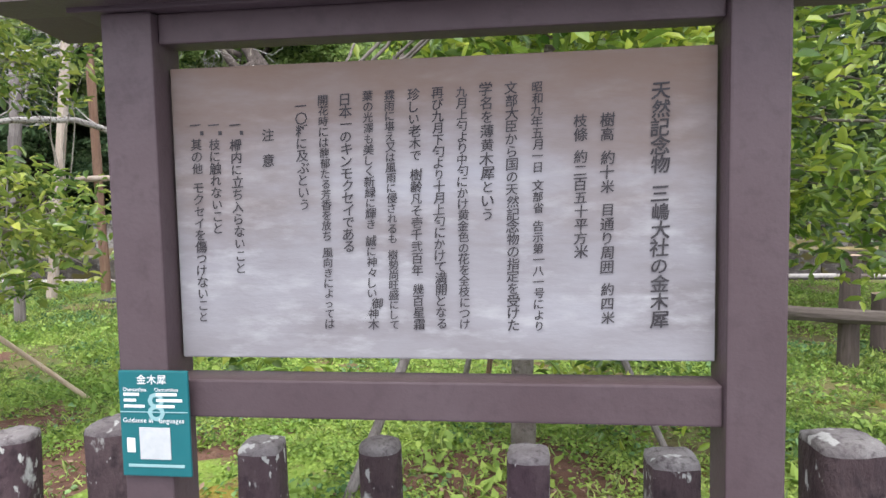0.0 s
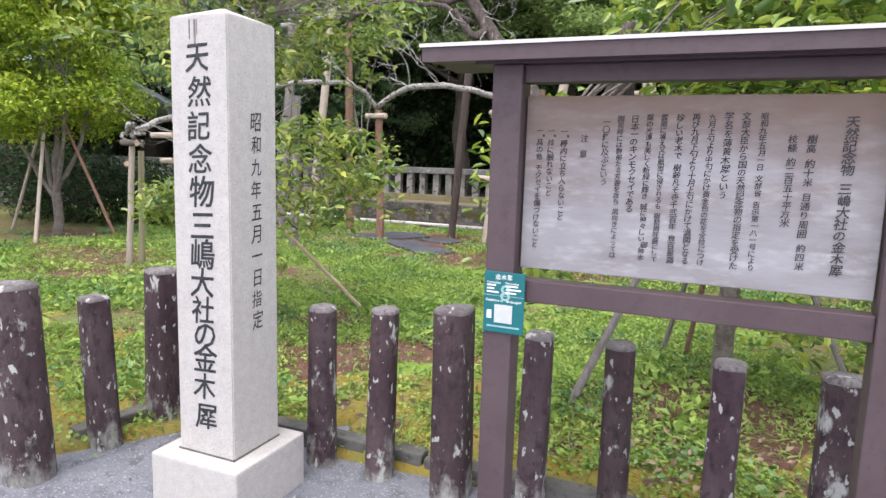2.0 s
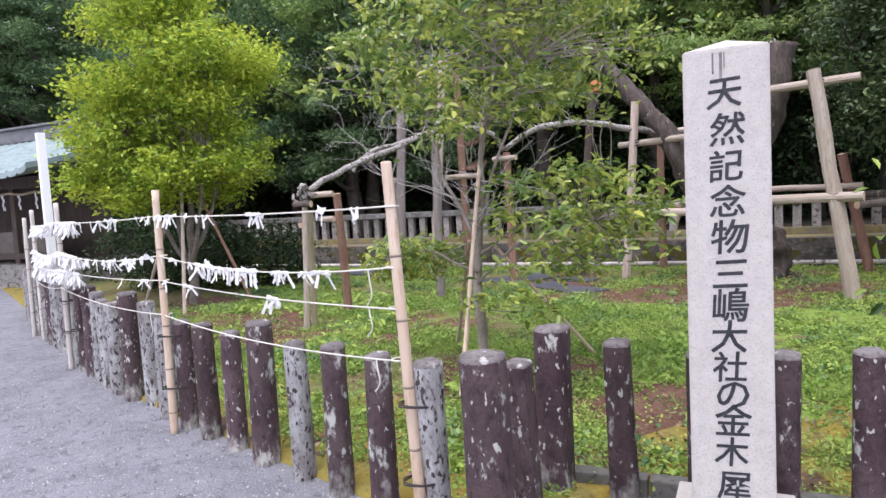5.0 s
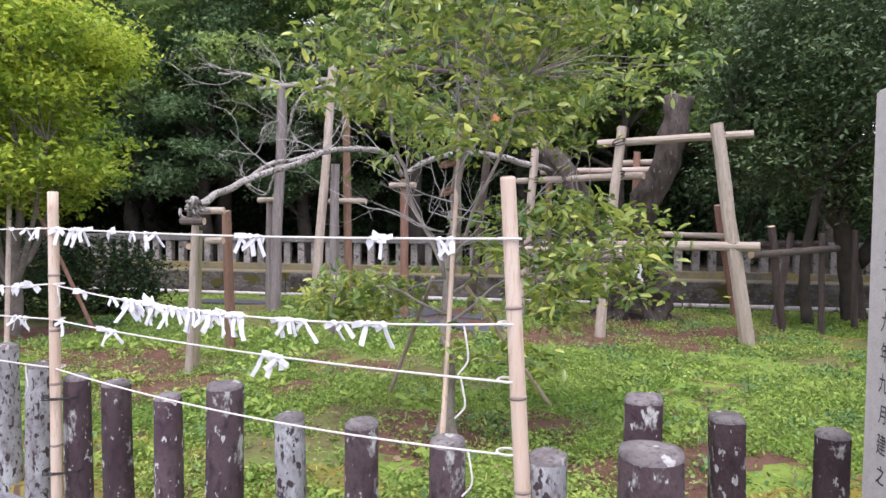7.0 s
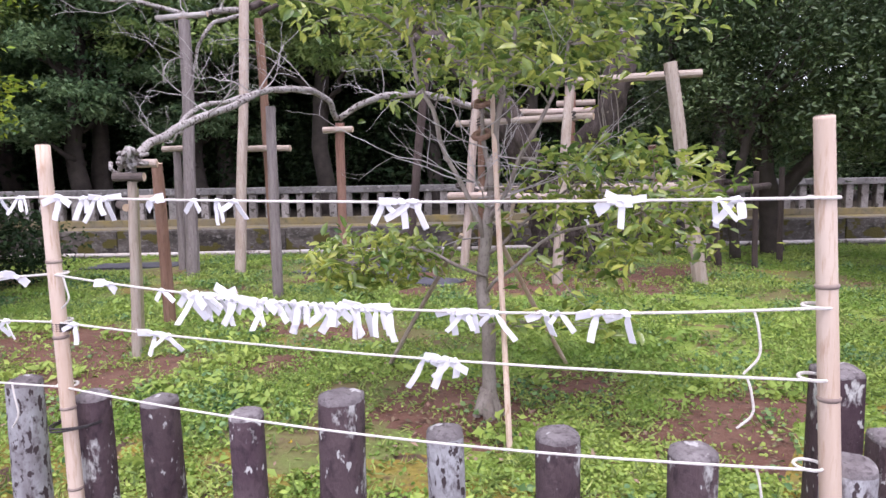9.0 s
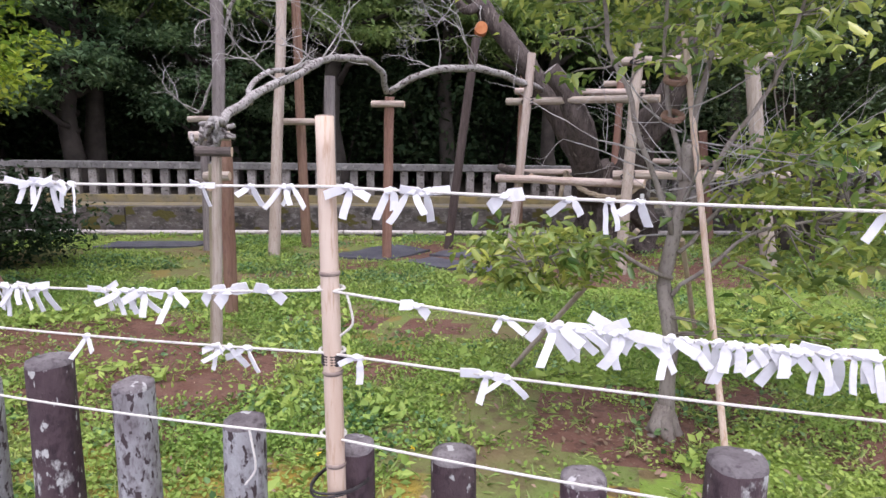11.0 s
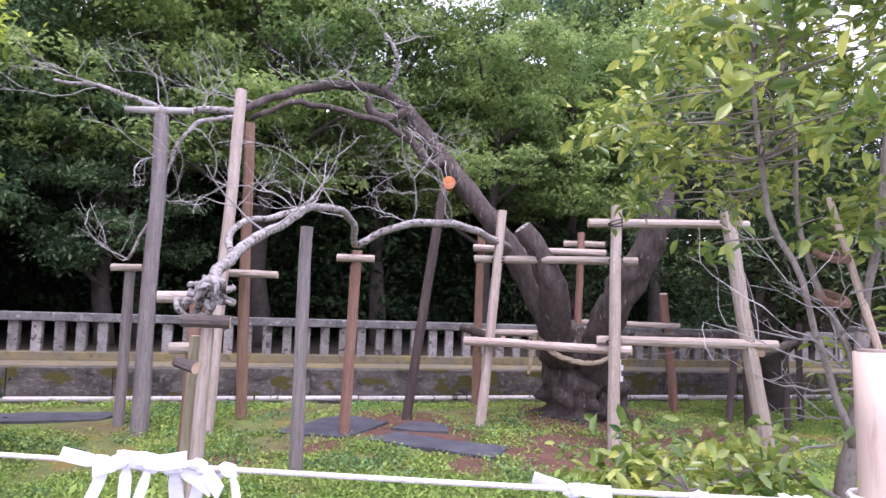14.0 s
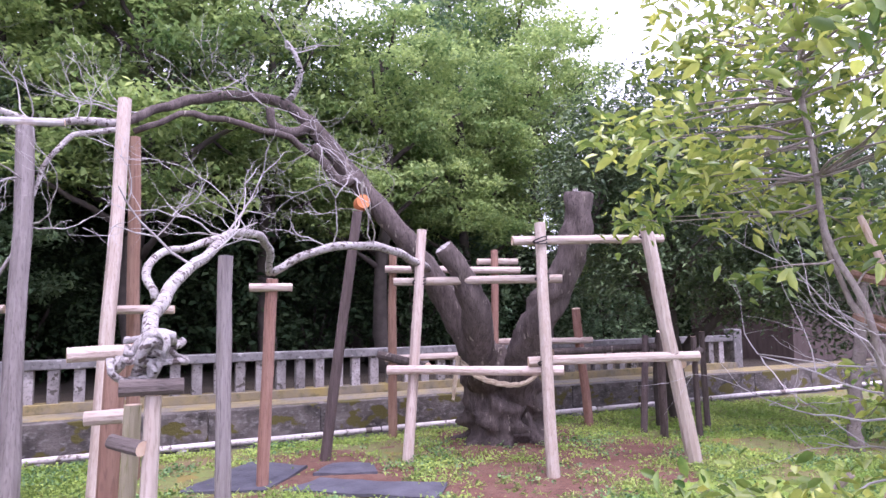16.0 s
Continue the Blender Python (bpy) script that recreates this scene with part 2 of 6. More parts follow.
M_PLASTER = mat("grey_timber_panel", [(0.11, 0.09, 0.082), (0.16, 0.135, 0.125)], 3, 0.85, 0.2, 20)
M_LEAFYOUNG = mat("bright_osmanthus_leaf", [(0.125, 0.225, 0.05), (0.43, 0.49, 0.115)], 3, 0.24, 0, vary=0.5, island=True, translucent=0.42, spec=0.8)
M_LEAFLIME = mat("lime_leaf", [(0.24, 0.37, 0.045), (0.45, 0.53, 0.07)], 1.2, 0.5, 0, vary=0.4, island=True, translucent=0.4)
M_LEAFSIGN = mat("fresh_green_leaf", [(0.12, 0.21, 0.03), (0.30, 0.40, 0.06)], 2.5, 0.3, 0, vary=0.62, island=True, translucent=0.35, spec=0.7)
M_LEAFDARK = mat("dark_evergreen_leaf", [(0.027, 0.05, 0.023), (0.05, 0.082, 0.036)], 1.2, 0.65, 0, vary=0.45, island=True, translucent=0.1, spec=0.08)
M_LEAFEVER = mat("mid_evergreen_leaf", [(0.042, 0.075, 0.032), (0.12, 0.18, 0.075)], 0.9, 0.45, 0, vary=0.4, island=True, translucent=0.2, spec=0.4)
# near-black ground colour stands in for shade behind the balustrade
M_TERRACESHADE = mat("terrace_shade", [(0.03, 0.023, 0.017), (0.05, 0.04, 0.028)], 3, 0.95, 0.8, 30)
M_LEAFWOOD = mat("woodland_leaf", [(0.10, 0.18, 0.055), (0.36, 0.47, 0.16)], 0.75, 0.55, 0, vary=0.28, island=True, translucent=0.5)
M_LEAFWOODB = mat("blue_green_woodland_leaf", [(0.068, 0.135, 0.068), (0.215, 0.32, 0.15)], 0.75, 0.55, 0, vary=0.28, island=True, translucent=0.4)
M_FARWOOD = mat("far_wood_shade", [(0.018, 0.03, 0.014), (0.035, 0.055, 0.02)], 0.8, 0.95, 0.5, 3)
M_CLOVER = mat("dark_clover_leaf", [(0.075, 0.17, 0.055), (0.19, 0.32, 0.12)], 1.6, 0.5, 0, vary=0.35, island=True, translucent=0.25, spec=0.4)
M_WEED = mat("lawn_weed_leaf", [(0.20, 0.33, 0.065), (0.37, 0.48, 0.12)], 1.0, 0.7, 0, vary=0.2, island=True, translucent=0.3)
M_BLADE = mat("grass_blade", [(0.20, 0.31, 0.08), (0.38, 0.46, 0.16)], 0.9, 0.6, 0, vary=0.4, island=True, translucent=0.3)
M_LITTER = mat("dead_leaf", [(0.17, 0.115, 0.075), (0.27, 0.205, 0.14)], 2, 0.8, 0, vary=0.5, island=True)
M_PEBBLE = mat("gravel_stone", [(0.27, 0.27, 0.285), (0.36, 0.36, 0.37)], 6, 0.9, 0, vary=0.4, island=True)
M_KERB = mat("dark_stone_kerb", [(0.10, 0.095, 0.09), (0.16, 0.15, 0.145), (0.07, 0.075, 0.04)], 5, 0.95, 0.6, 40)

# ---- mesh helpers ----


def finish(bm, name, material, smooth=False):
    me = bpy.data.meshes.new(name)
    bmesh.ops.recalc_face_normals(bm, faces=bm.faces)
    bm.to_mesh(me)
    bm.free()
    for m in (material if isinstance(material, (list, tuple)) else [material]):
        me.materials.append(m)
    if smooth:
        me.polygons.foreach_set("use_smooth", [True] * len(me.polygons))
    return me


def part(name, bm, material, parent=None, label="", smooth=False):
    ob = new(name, finish(bm, name, material, smooth))
    ob.parent = parent
    if label:
        tagged(ob, label)
    return ob


def thing(name, loc, label, category, group="", kind="", rz=0.0):
    ob = new(name)
    ob.matrix_basis = pose(*loc, 0, 0, rz)
    ob.empty_display_size = 0.1
    return tagged(ob, label, category, group, kind)


def box(bm, x0, x1, y0, y1, z0, z1, bevel=0.0, m=None, mi=0):
    vs = [bm.verts.new((x, y, z)) for x in (x0, x1) for y in (y0, y1) for z in (z0, z1)]
    fs = [bm.faces.new([vs[i] for i in q]) for q in ((0, 1, 3, 2), (4, 6, 7, 5), (0, 4, 5, 1), (2, 3, 7, 6), (0, 2, 6, 4), (1, 5, 7, 3))]
    for f in fs:
        f.material_index = mi
    if m is not None:
        for v in vs:
            v.co = m @ v.co
    if bevel:
        es = list({e for f in fs for e in f.edges})
        bmesh.ops.bevel(bm, geom=es, offset=bevel, segments=2, affect="EDGES", profile=0.6)
    return bm


def tube(bm, pts, radii, sides=8, caps=True, lumps=0.0, mi=0, cap_mi=None):
    """A round tapering tube along points."""
    pts = [Vector(p) for p in pts]
    if not isinstance(radii, (list, tuple)):
        radii = [radii] * len(pts)
    up = Vector((0.13, 0.31, 0.94))
    rings = []
    for i, p in enumerate(pts):
        d = (pts[min(i + 1, len(pts) - 1)] - pts[max(i - 1, 0)]).normalized()
        a = d.cross(up)
        if a.length < 0.2:
            a = d.cross(Vector((1, 0.1, 0)))
        a.normalize()
        b = d.cross(a)
        ring = []
        for k in range(sides):
            an = 2 * math.pi * k / sides
            r = radii[i] * (1 + (lumps * noise.noise(p * 4.3 + Vector((math.cos(an), math.sin(an), 0)) * 1.6) if lumps else 0))
            ring.append(bm.verts.new(p + (a * math.cos(an) + b * math.sin(an)) * r))
        rings.append(ring)
    for r0, r1 in zip(rings, rings[1:]):
        for k in range(sides):
            f = bm.faces.new((r0[k], r0[(k + 1) % sides], r1[(k + 1) % sides], r1[k]))
            f.material_index = mi
    if caps:
        for ring in (rings[0], rings[-1]):
            f = bm.faces.new(ring)
            f.material_index = mi if cap_mi is None else cap_mi
    return bm


def smooth_path(pts, n=6):
    """Points along a smooth curve through the given points."""
    p = [Vector(q) for q in pts]
    p = [p[0] * 2 - p[1]] + p + [p[-1] * 2 - p[-2]]
    out = []
    for i in range(1, len(p) - 2):
        for k in range(n):
            t = k / n
            out.append(0.5 * ((2 * p[i]) + (p[i + 1] - p[i - 1]) * t + (2 * p[i - 1] - 5 * p[i] + 4 * p[i + 1] - p[i + 2]) * t * t
                              + (3 * p[i] - p[i - 1] - 3 * p[i + 1] + p[i + 2]) * t ** 3))
    out.append(p[-2])
    return out


def limb(bm, pts, r0, r1, sides=10, n=6, lumps=0.25, caps=True, wiggle=0.0):
    path = smooth_path(pts, n)
    if wiggle:
        path = [q + noise.noise_vector(q * 3.1) * wiggle * (0 if i in (0, len(path) - 1) else 1) for i, q in enumerate(path)]
    rad = [r0 + (r1 - r0) * i / (len(path) - 1) for i in range(len(path))]
    tube(bm, path, rad, sides, caps, lumps)
    return path


def leaf_mesh(name, pts, size, material, aspect=0.42, droop=0.1, up=0.7, fold=0.12, full=False):
    """One mesh of many folded leaves of two triangles each, or of two curved halves where full."""
    pts = np.asarray(pts, float)
    n = len(pts)
    size = np.broadcast_to(np.asarray(size, float), (n,))[:, None]
    d = rng.normal(size=(n, 3))
    d[:, 2] = d[:, 2] * 0.6 - droop
    d /= np.linalg.norm(d, axis=1)[:, None]
    nn = rng.normal(size=(n, 3))
    nn[:, 2] = np.abs(nn[:, 2]) + up
    s = np.cross(d, nn)
    s /= np.linalg.norm(s, axis=1)[:, None] + 1e-6
    nn = np.cross(s, d)
    if full:
        w = s * size * aspect * 0.5
        h = nn * size
        v = np.stack([pts, pts + d * size * 0.28 + w * 0.9 + h * 0.10, pts + d * size * 0.66 + w * 0.85 + h * 0.08, pts + d * size - h * 0.10,
                      pts + d * size * 0.66 - w * 0.85 + h * 0.08, pts + d * size * 0.28 - w * 0.9 + h * 0.10], 1)
        me = bpy.data.meshes.new(name)
        me.vertices.add(n * 6)
        me.vertices.foreach_set("co", v.reshape(-1))
        f = (np.arange(n)[:, None] * 6 + np.array([0, 1, 2, 3, 0, 3, 4, 5])).reshape(-1)
        me.loops.add(n * 8)
        me.loops.foreach_set("vertex_index", f.astype(np.int32))
        me.polygons.add(n * 2)
        me.polygons.foreach_set("loop_start", np.arange(0, n * 8, 4, dtype=np.int32))
        me.update(calc_edges=True)
        me.materials.append(material)
        return me
    v = np.empty((n, 4, 3))
    v[:, 0] = pts
    v[:, 1] = pts + d * size * 0.45 + s * size * aspect * 0.5 + nn * size * fold
    v[:, 2] = pts + d * size
    v[:, 3] = pts + d * size * 0.45 - s * size * aspect * 0.5 + nn * size * fold
    f = (np.arange(n)[:, None] * 4 + np.array([0, 1, 2, 0, 2, 3])).reshape(-1)
    me = bpy.data.meshes.new(name)
    me.vertices.add(n * 4)
    me.vertices.foreach_set("co", v.reshape(-1))
    me.loops.add(n * 6)
    me.loops.foreach_set("vertex_index", f.astype(np.int32))
    me.polygons.add(n * 2)
    me.polygons.foreach_set("loop_start", np.arange(0, n * 6, 3, dtype=np.int32))
    me.update(calc_edges=True)
    me.materials.append(material)
    return me


def clumps(centers, per, spread):
    c = np.repeat(np.asarray(centers, float), per, axis=0)
    return c + rng.normal(size=c.shape) * np.asarray(spread)


def twigs(bm, p, d, length, r, depth, curl=0.5, tips=None, sides=5):
    """A forking bare twig with crooked turns."""
    pts, q = [Vector(p)], Vector(d).normalized()
    steps = 5
    for i in range(steps):
        q = (q + Vector((rnd.uniform(-1, 1), rnd.uniform(-1, 1), rnd.uniform(-0.8, 1))) * curl * 0.45).normalized()
        pts.append(pts[-1] + q * length / steps)
    tube(bm, pts, [r * (1 - 0.55 * i / steps) for i in range(steps + 1)], sides, False)
    if tips is not None and depth <= 1:
        tips.extend(pts[2:])
    if depth > 0:
        for k in range(rnd.choice((2, 3))):
            i = rnd.randint(2, steps)
            e = (q + Vector((rnd.uniform(-1, 1), rnd.uniform(-1, 1), rnd.uniform(-0.7, 0.9))) * 1.0).normalized()
            twigs(bm, pts[i], e, length * rnd.uniform(0.5, 0.75), r * 0.55, depth - 1, curl, tips, max(3, sides - 1))


def glyphs(text, weight):
    """Vertices and faces of each character, one unit high and centred."""
    cu = bpy.data.curves.new("letters", "FONT")
    cu.resolution_u = 2
    cu.offset = weight
    ob = new("letters", cu)
    out = {}
    for ch in sorted(set(text)):
        cu.body = ch
        bpy.context.view_layer.update()
        me = bpy.data.meshes.new_from_object(ob.evaluated_get(bpy.context.evaluated_depsgraph_get()))
        vs = [v.co.copy() for v in me.vertices]
        if vs:
            xs = [v.x for v in vs]
            cx = (min(xs) + max(xs)) / 2
            out[ch] = ([(v.x - cx, v.y - 0.36) for v in vs], [tuple(f.vertices) for f in me.polygons])
        bpy.data.meshes.remove(me)
    bpy.data.objects.remove(ob)
    bpy.data.curves.remove(cu)
    return out


U = Vector((math.cos(radians(19)), math.sin(radians(19)), 0))
N = Vector((-U.y, U.x, 0))


def along(s, w, z=0.0, base=(-8.0, 11.3)):
    """A place by its run along the rear wall, its distance behind it and its height."""
    return Vector((base[0], base[1], z)) + U * s + N * w

# ---- ground ----
bm = bmesh.new()
bmesh.ops.create_grid(bm, x_segments=60, y_segments=60, size=300)
for v in bm.verts:
    v.co.z = -0.004
tagged(part("ground", bm, M_GRAVEL), "grey gravel ground of the shrine precinct", "ground", kind="structure")

FENCE = [(-24, 4.2), (-13, 2.7), (-10.3, 2.22), (-7.3, 1.87), (-6, 1.74), (-1.85, 1.74), (-1.97, 2.45), (-1.0, 2.82), (0.3, 3.36), (6, 5.3)]


def fence_y(x):
    pts = [p for p in FENCE if p != (-1.97, 2.45)]
    for a, b in zip(pts, pts[1:]):
        if a[0] <= x <= b[0]:
            return a[1] + (b[1] - a[1]) * (x - a[0]) / (b[0] - a[0]) + (0.62 if -1.9 < x < -1.0 else 0)
    return 99


def wall_y(x):
    return 11.3 + (x + 8) * math.tan(radians(19))


SOIL = [(-7.9, 4.75, 0.7), (-6.3, 5.6, 0.4), (-5.55, 5.5, 0.36), (-6.75, 3.5, 0.8), (-7.35, 3.5, 0.75), (-5.6, 4.4, 0.42), (-7.8, 4.05, 0.95), (-8.6, 4.25, 0.8), (-7.05, 3.85, 0.6), (-6.5, 4.2, 0.5), (-3.8, 3.85, 0.7), (-3.2, 4.5, 0.55), (-2.3, 3.9, 0.6), (-1.9, 4.6, 0.5), (-4.0, 10.6, 1.5), (-4.4, 9.0, 1.0), (-3.0, 9.2, 0.9), (-6.5, 9.9, 0.8),
        (-6.2, 9.2, 0.9), (-10.7, 4.7, 0.8), (0.2, 4.9, 0.8), (-2.4, 9.8, 0.9), (-7.3, 8.0, 0.45), (-9.6, 4.0, 0.5), (-4.7, 8.3, 0.75), (-3.7, 8.5, 0.9), (-2.7, 8.7, 0.7), (-6.75, 9.0, 0.6), (-5.5, 7.6, 0.4), (-7.9, 7.3, 0.5)]


def bright(x, y):
    """Where the turf is a smoother, brighter green."""
    n = 0.9 * noise.noise(Vector((x * 0.9, y * 0.9, 31))) + 0.4 * noise.noise(Vector((x * 3.1, y * 3.1, 33)))
    return 1.0 - max(0, -3.6 - x) * 0.8 - max(0, y - 7.6) * 0.5 - max(0, x + 0.3) * 0.8 + n


def bare(x, y):
    """How bare the turf is at a place, 0 to 1."""
    b = 0.0
    for cx, cy, r in SOIL:
        d = math.hypot(x - cx, y - cy) / r + 0.5 * noise.noise(Vector((x * 1.7, y * 1.7, 3)))
        b = max(b, min(1, max(0, 1.35 - d)))
    if y - fence_y(x) < 1.3:
        b = max(b, (0.8 + 0.9 * noise.noise(Vector((x * 1.9, y * 1.9, 9)))) * (1.3 - y + fence_y(x)))
    for cx, cy, r in ((-7.3, 9.2, 0.65), (-6.0, 8.5, 0.5), (-5.5, 8.3, 0.4), (-6.5, 8.75, 0.35), (-6.2, 9.4, 0.4), (-10.9, 8.7, 0.8)):
        if math.hypot(x - cx, y - cy) < r:
            return 2.0
    g = noise.noise(Vector((x * 0.8, y * 0.8, 0))) + 0.5 * noise.noise(Vector((x * 2.4, y * 2.4, 7)))
    if bright(x, y) > 0.7:
        b = max(b, 0.55)
    return max(b, min(1, max(0, (g + 0.14) * 2.2)))


nx, ny = 150, 84
vs, fs = [], []
for i in range(nx + 1):
    x = -24 + 30 * i / nx
    y0, y1 = fence_y(x) + 0.03, wall_y(x) - 0.42
    for j in range(ny + 1):
        y = y0 + (y1 - y0) * (j / ny) ** 1.3
        h = 0.035 + 0.03 * noise.noise(Vector((x * 1.1, y * 1.1, 1))) + 0.012 * noise.noise(Vector((x * 5, y * 5, 2)))
        vs.append((x, y, max(h, 0.004) if j else -0.02))
for i in range(nx):
    for j in range(ny):
        a = i * (ny + 1) + j
        fs.append((a, a + ny + 1, a + ny + 2, a + 1))
me = bpy.data.meshes.new("lawn")
me.from_pydata(vs, [], fs)
me.materials.append(M_LAWN)
me.materials.append(M_SOIL)
me.materials.append(M_MOSS)
me.materials.append(M_BRIGHTTURF)
for p in me.polygons:
    c = p.center
    worst = max((1.2 - math.hypot(c.x - cx, c.y - cy) / r - 0.45 * noise.noise(Vector((c.x * 2.2, c.y * 2.2, 3))) for cx, cy, r in SOIL))
    edge = c.y - fence_y(c.x)
    moss = 1.35 - edge + 0.7 * noise.noise(Vector((c.x * 1.6, c.y * 1.6, 21)))
    p.material_index = 1 if worst > 0.35 else (2 if moss > 0.25 else (3 if bright(c.x, c.y) > 0.5 else 0))
    p.use_smooth = True
tagged(new("lawn", me), "mossy green lawn with bare soil patches", "lawn", kind="structure")


def weeds(name, count, per, spread, size, material, zone, label, keep, aspect, upz, patch=None):
    pts = []
    x0, x1, y0, y1 = zone
    tries = 0
    while len(pts) < count and tries < count * 8:
        tries += 1
        x, y = rnd.uniform(x0, x1), rnd.uniform(y0, y1)
        if not (fence_y(x) + 0.1 < y < wall_y(x) - 0.5):
            continue
        if rnd.random() < bare(x, y) * keep:
            continue
        if patch is not None and noise.noise(Vector((x * 1.3, y * 1.3, 17))) + 0.4 * noise.noise(Vector((x * 4, y * 4, 19))) < patch:
            continue
        pts.append((x, y, 0.045 + 0.025 * noise.noise(Vector((x * 1.1, y * 1.1, 1)))))
    p = clumps(pts, per, (spread, spread, upz))
    p[:, 2] = np.maximum(p[:, 2], 0.02)
    ob = new(name, leaf_mesh(name, p, rng.uniform(size * 0.6, size * 1.35, len(p)), material, aspect, droop=-0.25, up=0.9, full=aspect > 0.65))
    return tagged(ob, label, "weeds", kind="stuff")


weeds("lawn_weeds", 8500, 20, 0.06, 0.025, M_WEED, (-10, 3, 1.9, 6.5), "low clover-like weeds covering the lawn", 0.96, 0.75, 0.02)
weeds("far_lawn_weeds", 9000, 13, 0.09, 0.04, M_WEED, (-14, 4, 6.0, 14), "low weeds and grass on the far lawn", 0.97, 0.6, 0.022)
weeds("clover_patches", 1900, 18, 0.075, 0.036, M_CLOVER, (-11, 3, 2.0, 11), "dark green clover patches in the lawn", 0.9, 0.8, 0.03, patch=0.12)
weeds("grass_tufts", 5200, 12, 0.04, 0.075, M_BLADE, (-10, 3, 1.9, 9), "small tufts of grass in the lawn", 0.92, 0.12, 0.012)
weeds("tall_weed_clumps", 110, 40, 0.08, 0.085, M_WEED, (-9, 2, 2.2, 7), "taller leafy weed clumps in the lawn", 0.7, 0.5, 0.05)

pts = []
for cx, cy, r, k in ((0.3, 4.2, 1.0, 420), (-3.7, 3.4, 0.9, 130), (-4.0, 9.9, 1.8, 200), (-1.0, 3.6, 1.0, 150), (-4.5, 3.2, 2.2, 160), (-1.6, 3.1, 0.6, 60)):
    for _ in range(k):
        x, y = rnd.gauss(cx, r * 0.55), rnd.gauss(cy, r * 0.4)
        if fence_y(x) + 0.05 < y < wall_y(x) - 0.5:
            pts.append((x, y, 0.065))
tagged(new("leaf_litter", leaf_mesh("leaf_litter", pts, rng.uniform(0.025, 0.06, len(pts)), M_LITTER, 0.5, 0.0, 1.8)), "scattered dry brown fallen leaves", "leaf litter", kind="stuff")

pts = [(x + rnd.uniform(-0.006, 0.006), y + rnd.uniform(-0.006, 0.006), 0.095) for x, y in ((-5.0, 3.85), (-4.95, 3.1), (-4.6, 2.95), (-5.4, 2.9), (-3.4, 3.3)) for _ in range(9)]
tagged(new("yellow_flowers", leaf_mesh("yellow_flowers", pts, rng.uniform(0.012, 0.02, len(pts)), M_YELLOW, 0.6, 0.0, 0.8)), "few tiny yellow flowers among the lawn weeds", "flowers", kind="stuff")

pts = np.stack([rng.uniform(-9, 1.5, 9000), rng.uniform(-0.6, 2.5, 9000), np.full(9000, 0.0)], 1)
pts = np.array([p for p in pts if p[1] < fence_y(p[0]) + 0.0])
tagged(new("gravel_stones", leaf_mesh("gravel_stones", pts, rng.uniform(0.008, 0.02, len(pts)), M_PEBBLE, 0.9, 0.0, 2.0, 0.3)), "loose grey gravel stones", "gravel", kind="stuff")

# black weed sheets on the lawn
for cs, lab in ((((-7.95, 8.6), (-7.05, 8.5), (-6.7, 9.6), (-7.45, 9.95)), "black weed sheet lying flat on the lawn"),
                (((-6.85, 8.5), (-5.25, 7.95), (-5.1, 8.5), (-6.5, 8.95)), "long black weed sheet lying near the props"),
                (((-6.6, 9.2), (-5.85, 9.12), (-5.9, 9.6), (-6.4, 9.7)), "small black weed sheet beside a prop"),
                (((-11.6, 8.1), (-10.3, 8.7), (-10.2, 9.25), (-11.7, 8.75)), "black weed sheet at the far lawn edge")):
    bm = bmesh.new()
    k = 9
    g = [[None] * (k + 1) for _ in range(k + 1)]
    for i in range(k + 1):
        for j in range(k + 1):
            a, b = i / k, j / k
            q = [(1 - a) * (1 - b) * cs[0][c] + a * (1 - b) * cs[1][c] + a * b * cs[2][c] + (1 - a) * b * cs[3][c] for c in (0, 1)]
            g[i][j] = bm.verts.new((q[0], q[1], 0.066 + 0.022 * noise.noise(Vector((q[0] * 3, q[1] * 3, 5)))))
    for i in range(k):
        for j in range(k):
            bm.faces.new((g[i][j], g[i + 1][j], g[i + 1][j + 1], g[i][j + 1]))
    ext = bmesh.ops.extrude_face_region(bm, geom=list(bm.faces))
    for v in ext["geom"]:
        if isinstance(v, bmesh.types.BMVert):
            v.co.z -= 0.035
    ob = part("weed_sheet", bm, M_SHEET)
    tagged(ob, lab, "ground sheet", "weed sheets")

# stone kerb at the fence foot
kerb = thing("kerb", (0, 0, 0), "low dark stone kerb along the fence foot", "kerb", kind="structure")
for a, b in (((-2.02, 1.98), (-2.1, 2.55)), ((-2.1, 2.55), (-1.1, 2.92)), ((-1.1, 2.92), (0.0, 3.32)), ((0.0, 3.32), (1.6, 3.85))):
    a, b = Vector((*a, 0)), Vector((*b, 0))
    n = max(1, round((b - a).length / 0.55))
    for i in range(n):
        p, q = a.lerp(b, i / n), a.lerp(b, (i + 1) / n)
        d = (q - p)
        bm = bmesh.new()
        box(bm, 0.006, d.length - 0.006, -0.05, 0.05, -0.02, 0.085 + rnd.uniform(-0.01, 0.012), 0.012, Matrix.Translation(p) @ Matrix.Rotation(math.atan2(d.y, d.x), 4, "Z"))
        part("kerb_stone", bm, M_KERB, kerb)

